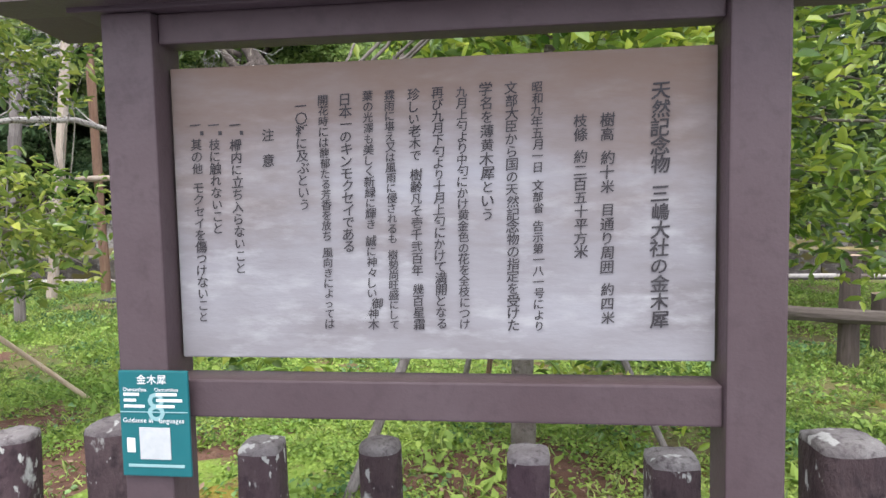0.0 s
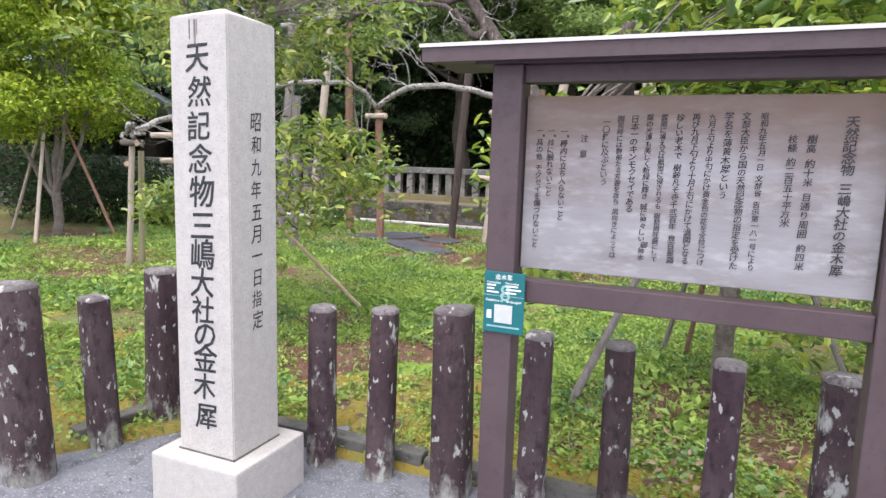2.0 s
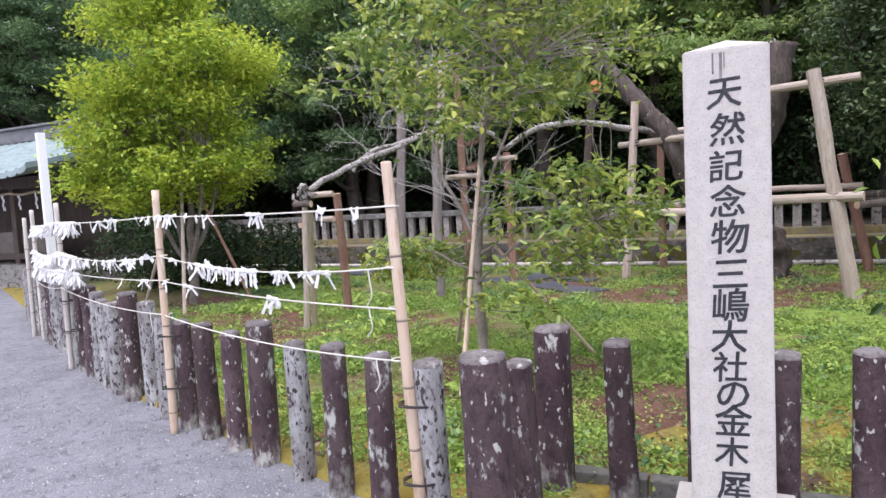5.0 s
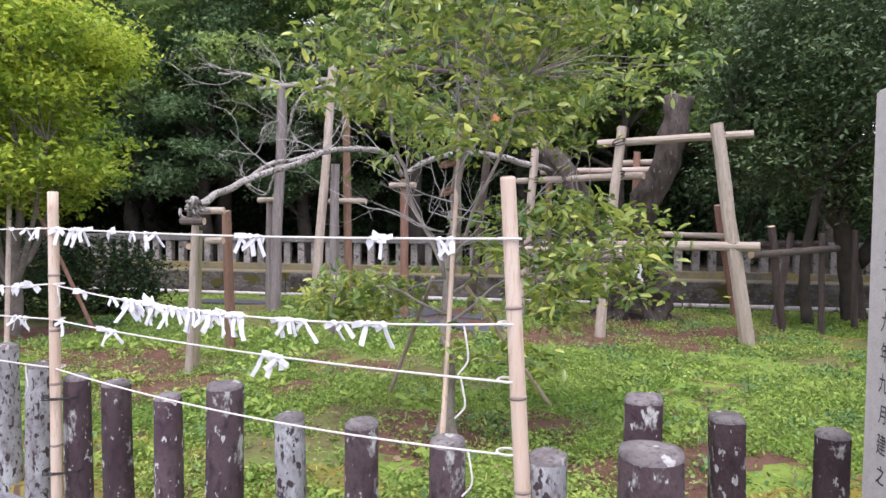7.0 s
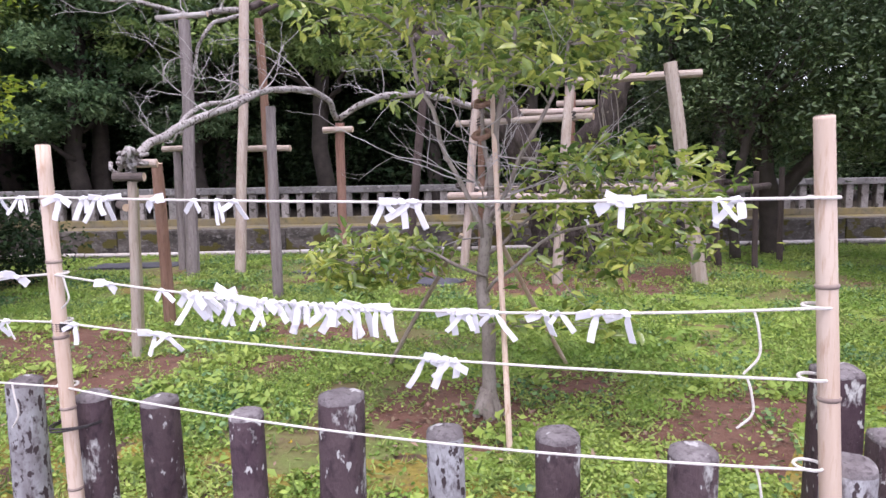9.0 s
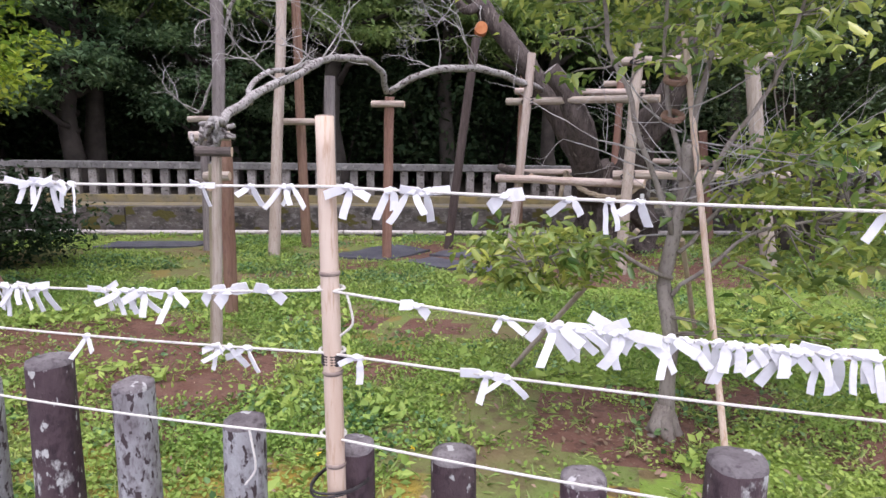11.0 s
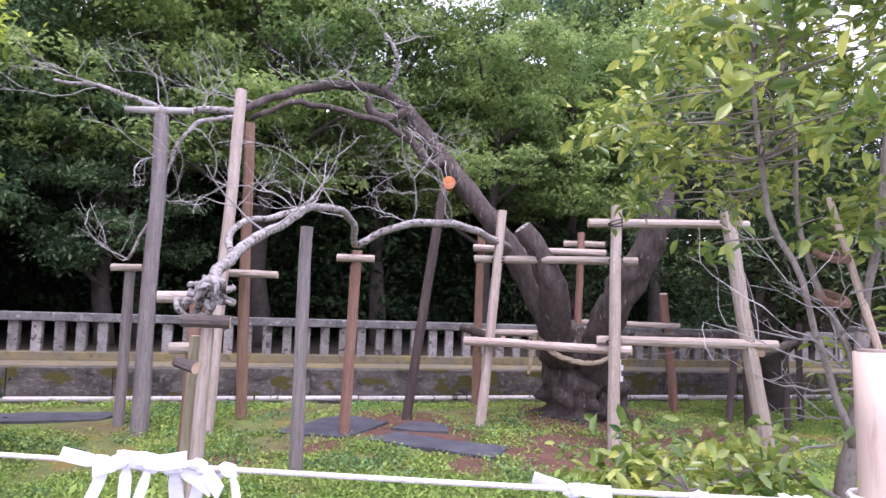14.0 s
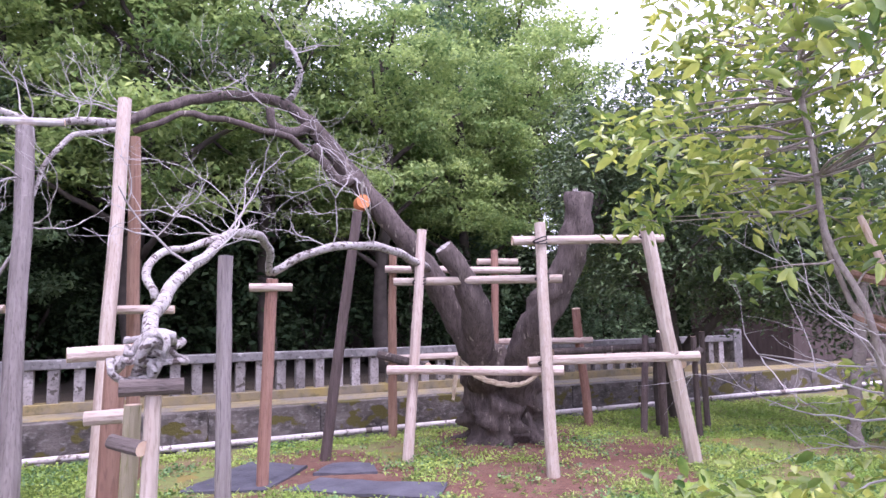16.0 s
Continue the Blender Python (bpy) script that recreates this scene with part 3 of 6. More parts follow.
# ---- rear stone wall and balustrade ----
bm = bmesh.new()
wallm = Matrix.Translation((-8.0, 11.3, 0)) @ Matrix.Rotation(radians(19), 4, "Z")
tagged(new("wall_north", finish(box(bmesh.new(), -24, 17, 0.06, 0.34, -0.05, 0.50, 0.0, wallm), "wall_north", M_STONEWALL)),
       "stained stone retaining wall with moss patches", "wall", kind="structure")
wn_ob = bpy.data.objects["wall_north"]
s = -24.0
while s < 17:
    w = rnd.uniform(1.1, 1.9)
    bm = box(bmesh.new(), s + 0.008, min(s + w, 17) - 0.008, 0.03, 0.30, 0.0, 0.505 + rnd.uniform(-0.006, 0.006), 0.012, wallm)
    part("wall_block", bm, M_STONEWALL, wn_ob)
    s += w
tagged(part("ledge", box(bmesh.new(), -60, 60, 0.28, 1.2, -0.05, 0.49, 0, wallm), M_LEDGE), "mossy ledge on the retaining wall", "ledge", kind="structure")
tagged(part("terrace", box(bmesh.new(), -60, 60, 1.2, 60, -0.05, 0.486, 0, wallm), M_TERRACESHADE), "raised soil ground behind the balustrade, coloured dark for shade", "ground", kind="structure")
bal = thing("balustrade", (-8.0, 11.3, 0), "grey stone balustrade with square posts", "balustrade", kind="structure", rz=19)
part("plinth", box(bmesh.new(), -24, 11.8, 1.12, 1.42, 0.49, 0.63, 0.01), M_LEDGE, bal, "mossy stone plinth")
part("top_rail", box(bmesh.new(), -24, 11.8, 1.15, 1.39, 1.13, 1.27, 0.02), M_RAILSTONE, bal, "dark weathered top rail")
post_me = [finish(box(bmesh.new(), -0.078, 0.078, -0.075, 0.075, 0.62, 1.135, 0.014), "baluster", M_BALUSTER) for _ in range(1)]
s, k = -23.8, 0
while s < 11.7:
    ob = new("baluster", post_me[0])
    ob.parent = bal
    ob.matrix_basis = pose(s + rnd.uniform(-0.012, 0.012), 1.27 + rnd.uniform(-0.01, 0.01), 0, 0, 0, rnd.uniform(-3, 3))
    s += 0.335
    k += 1
for s in (11.85,):
    ob = part("end_post", box(bmesh.new(), s - 0.14, s + 0.14, 1.12, 1.42, 0.49, 1.42, 0.03), M_RAILSTONE, bal)
pipe = thing("white_pipe", (-8.0, 11.3, 0), "long dirty white pipe in sections along the wall foot", "pipe", rz=19)
x = -24.0
while x < 17:
    w, z = rnd.uniform(1.6, 2.6), 0.072 + rnd.uniform(-0.008, 0.01)
    bm = bmesh.new()
    tube(bm, [(x, -0.16 + rnd.uniform(-0.02, 0.02), z), (x + w - 0.03, -0.16 + rnd.uniform(-0.02, 0.02), z + rnd.uniform(-0.008, 0.008))], 0.042, 8)
    part("pipe_section", bm, M_PIPE, pipe, smooth=True)
    x += w
# flat black strip: ditch at the wall foot plus the pipe's shadow
bm = box(bmesh.new(), -24, 17, -0.42, -0.02, -0.03, 0.006, 0, wallm)
tagged(part("gutter", bm, M_WIRE), "black gutter strip at the wall foot, pipe shadow painted in", "gutter", kind="structure")
for x in np.arange(-16, 12, 1.7):
    bm = box(bmesh.new(), x, x + 0.12, -0.26, -0.06, 0.0, 0.035, 0.008, wallm)
    tagged(part("pipe_rest", bm, M_BALUSTER), "small stone block under the white pipe", "block", "pipe rests")

# ---- stone fence posts ----


def fence_post_mesh(h, w, pale, sides):
    bm = bmesh.new()
    rings = []
    for z, k in ((-0.06, 1.06), (h * 0.3, 1.02), (h * 0.7, 0.98), (h - 0.02, 0.97), (h - 0.004, 0.93), (h + 0.008, 0.55)):
        ring = []
        for i in range(sides):
            an = 2 * math.pi * (i + 0.5) / sides
            r = w / 2 / max(abs(math.cos(an)), abs(math.sin(an))) ** (0.72 if sides == 20 else 0.35)
            r *= k * (1 + 0.05 * noise.noise(Vector((an * 2, z * 5, h * 31))))
            ring.append(bm.verts.new((r * math.cos(an), r * math.sin(an), z + (0.008 * noise.noise(Vector((an, h * 9, 3))) if z > 0.5 else 0))))
        rings.append(ring)
    for a, (r0, r1) in enumerate(zip(rings, rings[1:])):
        for i in range(sides):
            f = bm.faces.new((r0[i], r0[(i + 1) % sides], r1[(i + 1) % sides], r1[i]))
            f.material_index = 1 if a >= 3 else 0
            f.smooth = True
    f = bm.faces.new(rings[-1])
    f.material_index = 1
    return finish(bm, "stone_post", [M_POSTPALE if pale else M_POST, M_TOP])


PM = {(p, s): [fence_post_mesh(h, w, p, s) for h, w in ((0.83, 0.135), (0.80, 0.125), (0.86, 0.13))] for p in (0, 1) for s in (20, 16)}
BIG = fence_post_mesh(0.89, 0.16, 0, 20)
BIGD = fence_post_mesh(0.89, 0.155, 0, 16)
BROAD = fence_post_mesh(0.93, 0.15, 0, 20)
FAT = fence_post_mesh(0.93, 0.20, 0, 16)


def fence_post(x, y, mesh, rz, h=1.0, lab="dark lichen-spotted stone fence post"):
    ob = new("stone_post", mesh)
    ob.matrix_basis = pose(x, y, 0, rnd.uniform(-1.4, 1.4), rnd.uniform(-1.4, 1.4), rz) @ Matrix.Diagonal((1, 1, h, 1))
    return tagged(ob, lab, "fence post", "stone fence posts")


PALE = "pale lichen-covered stone fence post"
fence_post(-1.80, 1.72, FAT, 20, 1.0, "broad dark stone post at the fence corner")
fence_post(-1.91, 2.10, PM[0, 20][1], 12, 1.0)
fence_post(-1.99, 2.46, BIG, 10, 1.0, "tall dark stone fence post")
fence_post(-1.655, 2.58, PM[0, 20][0], 20, 1.0)
fence_post(-1.30, 2.67, PM[0, 16][1], 22, 1.0)
fence_post(-0.98, 2.80, PM[0, 16][0], 19, 0.98)
fence_post(-0.665, 2.91, PM[0, 16][2], 22, 0.97)
fence_post(-0.30, 3.03, BIG, 18, 1.0, "tall dark stone fence post")
fence_post(0.0, 3.235, PM[0, 20][1], 22, 1.0)
fence_post(0.335, 3.37, PM[0, 16][1], 19, 1.0, "dark mottled stone fence post with a pale lichen top")
fence_post(0.72, 3.52, PM[0, 20][1], 18, 0.97)
fence_post(1.115, 3.56, PM[0, 20][0], 21, 0.97)
fence_post(1.50, 3.42, BROAD, 19, 1.02, "broad dark stone post with a pale lichen top")
for x, y, pal, h, big in ((-2.15, 1.72, 1, 1.03, 0), (-2.526, 1.73, 0, 1.0, 0), (-2.915, 1.75, 0, 1.0, 0), (-3.27, 1.75, 1, 1.0, 0), (-3.658, 1.73, 0, 1.0, 1),
                          (-4.03, 1.74, 0, 0.98, 0), (-4.39, 1.73, 0, 0.97, 0), (-4.72, 1.73, 0, 1.0, 0), (-5.1, 1.74, 1, 0.98, 0), (-5.56, 1.82, 1, 1.04, 1), (-5.86, 1.77, 0, 1.04, 1)):
    if big and not pal:
        fence_post(x, y, BIGD, rnd.uniform(0, 40), h, "tall dark stone fence post")
    else:
        fence_post(x, y, PM[pal, 16][rnd.randrange(2)], rnd.uniform(0, 40), h, PALE if pal else "dark lichen-spotted stone fence post")
x = -6.18
while x > -12.6:
    pal = rnd.random() < 0.7
    fence_post(x, fence_y(x), PM[int(pal), 16][rnd.randrange(3)], rnd.uniform(0, 40), rnd.uniform(0.97, 1.06), PALE if pal else "dark lichen-spotted stone fence post")
    x -= rnd.uniform(0.29, 0.36)

# ---- notice board ----
sign = thing("notice_board", (0.213, 2.772, 0), "brown-painted roofed notice board with a weathered lettered panel", "notice board", rz=18.7)
W = 1.085
for x0 in (-0.108, W + 0.002):
    part("post", box(bmesh.new(), x0, x0 + 0.106, -0.062, 0.044, -0.03, 1.8715, 0.006), M_BROWN, sign)
part("lower_rail", box(bmesh.new(), -0.001, W + 0.001, -0.045, 0.030, 1.055, 1.135, 0.005), M_BROWN, sign)
part("upper_rail", box(bmesh.new(), -0.001, W + 0.001, -0.040, 0.028, 1.812, 1.872, 0.005), M_BROWN, sign)
part("roof_beam", box(bmesh.new(), -0.17, W + 0.17, -0.075, 0.060, 1.8725, 1.888, 0.003), M_BROWN, sign)
bm = bmesh.new()
prof = [(-0.155, 1.874), (-0.155, 1.923), (0.0, 1.945), (0.155, 1.923), (0.155, 1.874), (0.0, 1.8885)]
ends = [[bm.verts.new((x, y, z)) for y, z in prof] for x in (-0.335, W + 0.335)]
for k in range(6):
    bm.faces.new((ends[0][k], ends[0][(k + 1) % 6], ends[1][(k + 1) % 6], ends[1][k]))
for e in ends:
    bm.faces.new(e)
roof = part("roof", bm, M_BROWN, sign)
bm = bmesh.new()
prof = [(-0.163, 1.922), (-0.163, 1.934), (0.0, 1.957), (0.163, 1.934), (0.163, 1.922), (0.0, 1.947)]
ends = [[bm.verts.new((x, y, z)) for y, z in prof] for x in (-0.343, W + 0.343)]
for k in range(6):
    bm.faces.new((ends[0][k], ends[0][(k + 1) % 6], ends[1][(k + 1) % 6], ends[1][k]))
for e in ends:
    bm.faces.new(e)
part("roof_sheet", bm, M_CAP, roof, "pale sheet-metal roof cover")
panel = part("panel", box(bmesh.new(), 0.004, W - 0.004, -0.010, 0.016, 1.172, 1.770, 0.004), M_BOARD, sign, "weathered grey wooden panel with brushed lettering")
COLUMNS = (
    (1165, 150, 557, 45, "天然記念物 三嶋大社の金木犀"),
    (1080, 198, 552, 24, "樹高 約十米 目通り周囲 約四米"),
    (1036, 200, 442, 24, "枝條 約二百五十平方米"),
    (965, 146, 565, 24, "昭和九年五月一日 文部省 告示第一八一号により"),
    (922, 146, 565, 24, "文部大臣から国の天然記念物の指定を受けた"),
    (880, 146, 380, 24, "学名を薄黄木犀という"),
    (838, 152, 563, 23, "九月上旬より中旬にかけ黄金色の花を全枝につけ"),
    (797, 152, 563, 23, "再び九月下旬より十月上旬にかけて満開となる"),
    (757, 154, 565, 23, "珍しい老木で 樹齢凡そ壱千弐百年 幾百星霜"),
    (714, 156, 565, 23, "霖雨に堪え又は風雨に侵されるも 樹勢尚旺盛にして"),
    (676, 156, 565, 23, "葉の光澤も美しく新緑に輝き 誠に神々しい御神木"),
    (636, 160, 432, 23, "日本一のキンモクセイである"),
    (597, 162, 565, 23, "開花時には馥郁たる芳香を放ち 風向きによっては"),
    (557, 170, 360, 23, "一〇粁に及ぶという"),
    (495, 215, 287, 23, "注 意"),
    (436, 200, 470, 22, "一 柵内に立ち入らないこと"),
    (396, 200, 400, 22, "一 枝に触れないこと"),
    (362, 200, 557, 22, "一 其の他 モクセイを傷つけないこと"),
)
PILLAR_FRONT = "天然記念物 三嶋大社の金木犀"
PILLAR_SIDE = "昭和九年五月一日指定"
PILLAR_FAR = "昭和三十九年九月建之"
GL = glyphs("".join(c[4] for c in COLUMNS) + PILLAR_SIDE + PILLAR_FAR + "Guidance in 8 languages Osmanthus", 0.006)


def column(text, x, z0, z1, size, place, material, parent, depth=0.002, gap=0.6, wide=1.0, strokes=1, pitches=None):
    """Characters set one below another from z0 down to z1."""
    steps = pitches or [gap if c == " " else 1.0 for c in text]
    pitch, at = (z0 - z1) / sum(steps), 0.0
    for c, st in zip(text, steps):
        zc = z0 - (at + st / 2) * pitch
        at += st
        if c in GL:
            bm = bmesh.new()
            vs, fs = GL[c]
            jx, sc = rnd.uniform(-0.04, 0.04) * size, size * rnd.uniform(0.94, 1.06)
            for k in range(strokes):
                ox, oy, dd = 0.014 * (k % 2) * sc, 0.014 * (k // 2) * sc, depth + 0.0003 * k
                new_v = [bm.verts.new(place(x + jx + ox + vx * sc * wide + 0.06 * vy * sc, zc + oy + vy * sc + 0.05 * vx * sc, dd)) for vx, vy in vs]
                for f in fs:
                    try:
                        bm.faces.new([new_v[i] for i in f])
                    except ValueError:
                        pass
            part("character", bm, material, parent)


for px, y0, y1, size, text in COLUMNS:
    xs = 0.004 + (px - 318) / 938 * (W - 0.008)
    lift = (px - 318) / 938 * 18
    za, zb = 1.77 - (y0 - 112 + lift) / 508 * 0.598, 1.77 - (y1 - 112 + lift * 0.5) / 508 * 0.598
    column(text, xs, za, zb, min(size / 870, (za - zb) / len(text) * 1.08), lambda a, b, d: (a, -0.010 - d, b), M_INK, panel, strokes=4 if size > 40 else 2)
    if text.startswith("一 "):
        bm = bmesh.new()
        box(bm, xs + 0.010, xs + 0.016, -0.0125, -0.010, za - 0.032, za - 0.024)
        part("lettering", bm, M_INK, panel)

plaque = thing("guide_plaque", (0.213, 2.772, 0), "teal guide plaque with white print fixed to the notice board post", "plaque", rz=18.7)
QX, QZ = -0.062, 0.945
plate = part("plate", box(bmesh.new(), QX - 0.068, QX + 0.068, -0.070, -0.0625, QZ, QZ + 0.197, 0.003), M_TEAL, plaque)
part("white_square", box(bmesh.new(), QX - 0.030, QX + 0.030, -0.0722, -0.0695, QZ + 0.033, QZ + 0.092), M_GREYPRINT, plate, "plain grey-white square")


def line(text, x0, z, size, material, depth=0.0722):
    bm, at = bmesh.new(), x0
    for c in text:
        if c == " ":
            at += size * 0.3
        elif c in GL:
            vs, fs = GL[c]
            w = max(v[0] for v in vs) - min(v[0] for v in vs)
            nv = [bm.verts.new((at + (vx + w / 2) * size, -depth, z + vy * size)) for vx, vy in vs]
            for f in fs:
                try:
                    bm.faces.new([nv[i] for i in f])
                except ValueError:
                    pass
            at += (w + 0.08) * size
    return part("lettering", bm, material, plate)


MID = Vector((QX, -0.066, QZ + 0.098))
plate.matrix_basis = Matrix.Translation(MID + Vector((0.03, 0, 0.004))) @ Matrix.Diagonal((1.1, 1, 1.12, 1)) @ Matrix.Translation(-MID)
line("金木犀", QX - 0.030, QZ + 0.181, 0.019, M_WHITE)
line("8", QX - 0.012, QZ + 0.132, 0.075, M_PALETEAL, 0.0712)
line("Osmanthus", QX - 0.058, QZ + 0.163, 0.010, M_WHITE)
line("Osmanthus", QX + 0.004, QZ + 0.163, 0.010, M_WHITE)
line("Guidance in", QX - 0.061, QZ + 0.106, 0.0125, M_WHITE)
line("languages", QX + 0.010, QZ + 0.106, 0.0125, M_WHITE)
for k, (x, w) in enumerate(((-0.058, 0.03), (-0.058, 0.024), (-0.058, 0.04), (0.006, 0.04), (0.006, 0.05), (0.006, 0.035))):
    z = QZ + 0.151 - (k % 3) * 0.011
    part("print_bar", box(bmesh.new(), QX + x, QX + x + w, -0.0715, -0.0695, z, z + 0.005), M_WHITE, plate)
part("print_bar", box(bmesh.new(), QX - 0.055, QX + 0.055, -0.0715, -0.0695, QZ + 0.018, QZ + 0.023), M_PALETEAL, plate)
part("print_bar", box(bmesh.new(), QX - 0.066, QX + 0.066, -0.0715, -0.0695, QZ + 0.120, QZ + 0.1215), M_PALETEAL, plate)
part("print_figure", box(bmesh.new(), QX - 0.056, QX - 0.040, -0.0715, -0.0695, QZ + 0.045, QZ + 0.072, 0.0008), M_WHITE, plate)

# ---- stone monument ----
mon = thing("stone_monument", (-1.02, 2.32, 0), "white granite monument pillar with carved black characters on a square base", "stone monument", rz=19)
part("base", box(bmesh.new(), -0.235, 0.235, -0.235, 0.235, -0.02, 0.245, 0.012), M_GRANITE, mon)
bm = bmesh.new()
h = 0.15
lo = [bm.verts.new((x, y, 0.246)) for x, y in ((-h, -h), (h, -h), (h, h), (-h, h))]
hi = [bm.verts.new((x * 0.985, y * 0.985, 2.08)) for x, y in ((-h, -h), (h, -h), (h, h), (-h, h))]
top = bm.verts.new((0, 0, 2.135))
for k in range(4):
    bm.faces.new((lo[k], lo[(k + 1) % 4], hi[(k + 1) % 4], hi[k]))
    bm.faces.new((hi[k], hi[(k + 1) % 4], top))
bm.faces.new(lo)
bmesh.ops.bevel(bm, geom=[e for e in bm.edges], offset=0.005, segments=2, affect="EDGES")
shaft = part("shaft", bm, M_GRANITE, mon)
part("joint", box(bmesh.new(), -0.155, 0.155, -0.155, 0.155, 0.243, 0.250), M_KERB, mon, "dark mortar joint")
column(PILLAR_FRONT, 0.0, 1.985, 0.35, 0.13, lambda a, b, d: (a, -h + 0.0022 * (b - 0.246) / 1.85 - d, b), M_INKDARK, shaft, 0.001, 0.12, 1.0, 4, (1.1, 1.1, 1.1, 1.05, 1.1, 0.1, 0.95, 1.0, 0.95, 0.95, 0.75, 0.95, 1.05, 1.1))
column(PILLAR_SIDE, 0.012, 1.72, 0.78, 0.083, lambda a, b, d: (h - 0.0022 * (b - 0.246) / 1.85 + d, a, b), M_INKDARK, shaft, 0.001, 0.6, 0.85)
column(PILLAR_FAR, -0.02, 1.76, 0.72, 0.075, lambda a, b, d: (-h + 0.0022 * (b - 0.246) / 1.85 - d, -a, b), M_INKDARK, shaft, 0.001, 0.6, 0.8)
bm = bmesh.new()
for x, w, l in ((-0.045, 0.006, 0.075), (-0.02, 0.010, 0.10), (-0.005, 0.004, 0.06)):
    box(bm, x, x + w, -h + 0.0008, -h + 0.0028, 2.065 - l, 2.065)
part("stain", bm, M_TOP, shaft, "dark rain streak")

# ---- bamboo poles, cords and paper slips ----


def bamboo(x, y, top, lean=(0, 0), r=0.026, material=None, lab="cut dry bamboo pole standing by the stone posts", nodes=0.29):
    material = material or M_BAMBOO
    ob = thing("bamboo_pole", (x, y, 0), lab, "bamboo pole", "bamboo poles")
    bm = bmesh.new()
    f = lambda z: Vector((lean[0] * z / top, lean[1] * z / top, z))
    zs = []
    z = -0.05
    while z < top:
        zs.append(z)
        z += 0.09
    zs.append(top)
    tube(bm, [f(z) for z in zs], [r * (1.08 - 0.12 * z / top) for z in zs], 12, True)
    bm2 = bmesh.new()
    tube(bm2, [f(top - 0.001), f(top + 0.003)], [r * 0.82, r * 0.80], 12)
    part("culm", bm, material, ob, smooth=True)
    part("hollow_end", bm2, M_NODE, ob, "dark hollow cut end")
    z = top - 0.42
    while z > 0.1:
        b3 = bmesh.new()
        tube(b3, [f(z - 0.007), f(z), f(z + 0.006)], [r * 1.05, r * 1.16, r * 1.03], 12)
        part("node_ring", b3, M_NODE, ob, smooth=True)
        z -= nodes * rnd.uniform(0.9, 1.12)
    return ob


bamboo(-2.145, 1.632, 1.76, (-0.115, 0.002))
bamboo(-4.70, 1.60, 1.75, (-0.048, 0.03))
bamboo(-7.62, 1.79, 1.75, (0.0, 0.0), material=M_BAMBOOGREY)
bamboo(-9.9, 2.13, 1.72, (0.0, 0.0), material=M_BAMBOOGREY)
bamboo(-10.3, 2.12, 1.62, (0.06, 0.0), material=M_BAMBOOGREY)
tall = thing("white_pole", (-9.3, 2.16, 0), "tall white square pole beside the fence", "pole")
part("shaft", box(bmesh.new(), -0.045, 0.045, -0.045, 0.045, -0.03, 2.66, 0.004), M_WHITE, tall)
for x, y, px, py, zz in ((-2.19, 1.632, -2.15, 1.72, (0.66, 0.30)), (-4.74, 1.61, -4.72, 1.73, (0.70, 0.32)), (-7.62, 1.79, -7.62, 1.93, (0.72, 0.4))):
    c = (Vector((x, y, 0)) + Vector((px, py, 0))) / 2
    d = Vector((px - x, py - y, 0))
    e = Vector((-d.y, d.x, 0)).normalized()
    for z in zz:
        bm = bmesh.new()
        for k in range(2):
            tube(bm, [c + d.normalized() * (d.length / 2 + 0.052) * math.cos(a) + e * 0.074 * math.sin(a) + Vector((0, 0, z + 0.009 * k + 0.005 * math.sin(a * 2 + k))) for a in np.linspace(0, 2 * math.pi, 23)], 0.004, 5)
        tagged(part("wire_tie", bm, M_WIRE), "dark wire tie binding a bamboo pole to a stone post", "wire tie", "wire ties")
bm = bmesh.new()
for k in range(4):
    tube(bm, [(-4.73 + 0.031 * math.cos(a), 1.628 + 0.031 * math.sin(a), 1.075 + 0.008 * k) for a in np.linspace(0, 2 * math.pi, 15)], 0.005, 5)
tagged(part("wire_tie", bm, M_WIRE), "dark wire wound round a bamboo pole", "wire tie", "wire ties")

PX = [(-2.25, 1.606), (-4.738, 1.606), (-7.62, 1.762), (-9.9, 2.1)]
LEVELS = [(1.562, 1.566, 1.54, 1.50), (1.287, 1.285, 1.235, 1.2), (1.10, 1.107, 1.05, 1.0), (0.862, 0.86, 0.868, 0.8)]
SAG = (0.014, 0.062, 0.026, 0.048)


def cord_at(level, span, t):
    a, b = PX[span], PX[span + 1]
    z = LEVELS[level][span] * (1 - t) + LEVELS[level][span + 1] * t - SAG[level] * 4 * t * (1 - t)
    return Vector((a[0] * (1 - t) + b[0] * t, a[1] * (1 - t) + b[1] * t, z))


for lv in range(4):
    for sp in range(3):
        bm = bmesh.new()
        tube(bm, [cord_at(lv, sp, t) for t in np.linspace(0, 1, 26)], 0.0042, 6)
        tagged(part("cord", bm, M_ROPE, smooth=True), "white cord stretched between bamboo poles", "cord", "cords")
        a = cord_at(lv, sp, 0.0)
        bm = bmesh.new()
        tube(bm, [a + Vector((0.036 * math.cos(q), 0.03 + 0.034 * math.sin(q), 0.0)) for q in np.linspace(0, 2 * math.pi, 15)], 0.0045, 5)
        tagged(part("cord_loop", bm, M_ROPE), "white cord knotted round a bamboo pole", "cord", "cord loops")


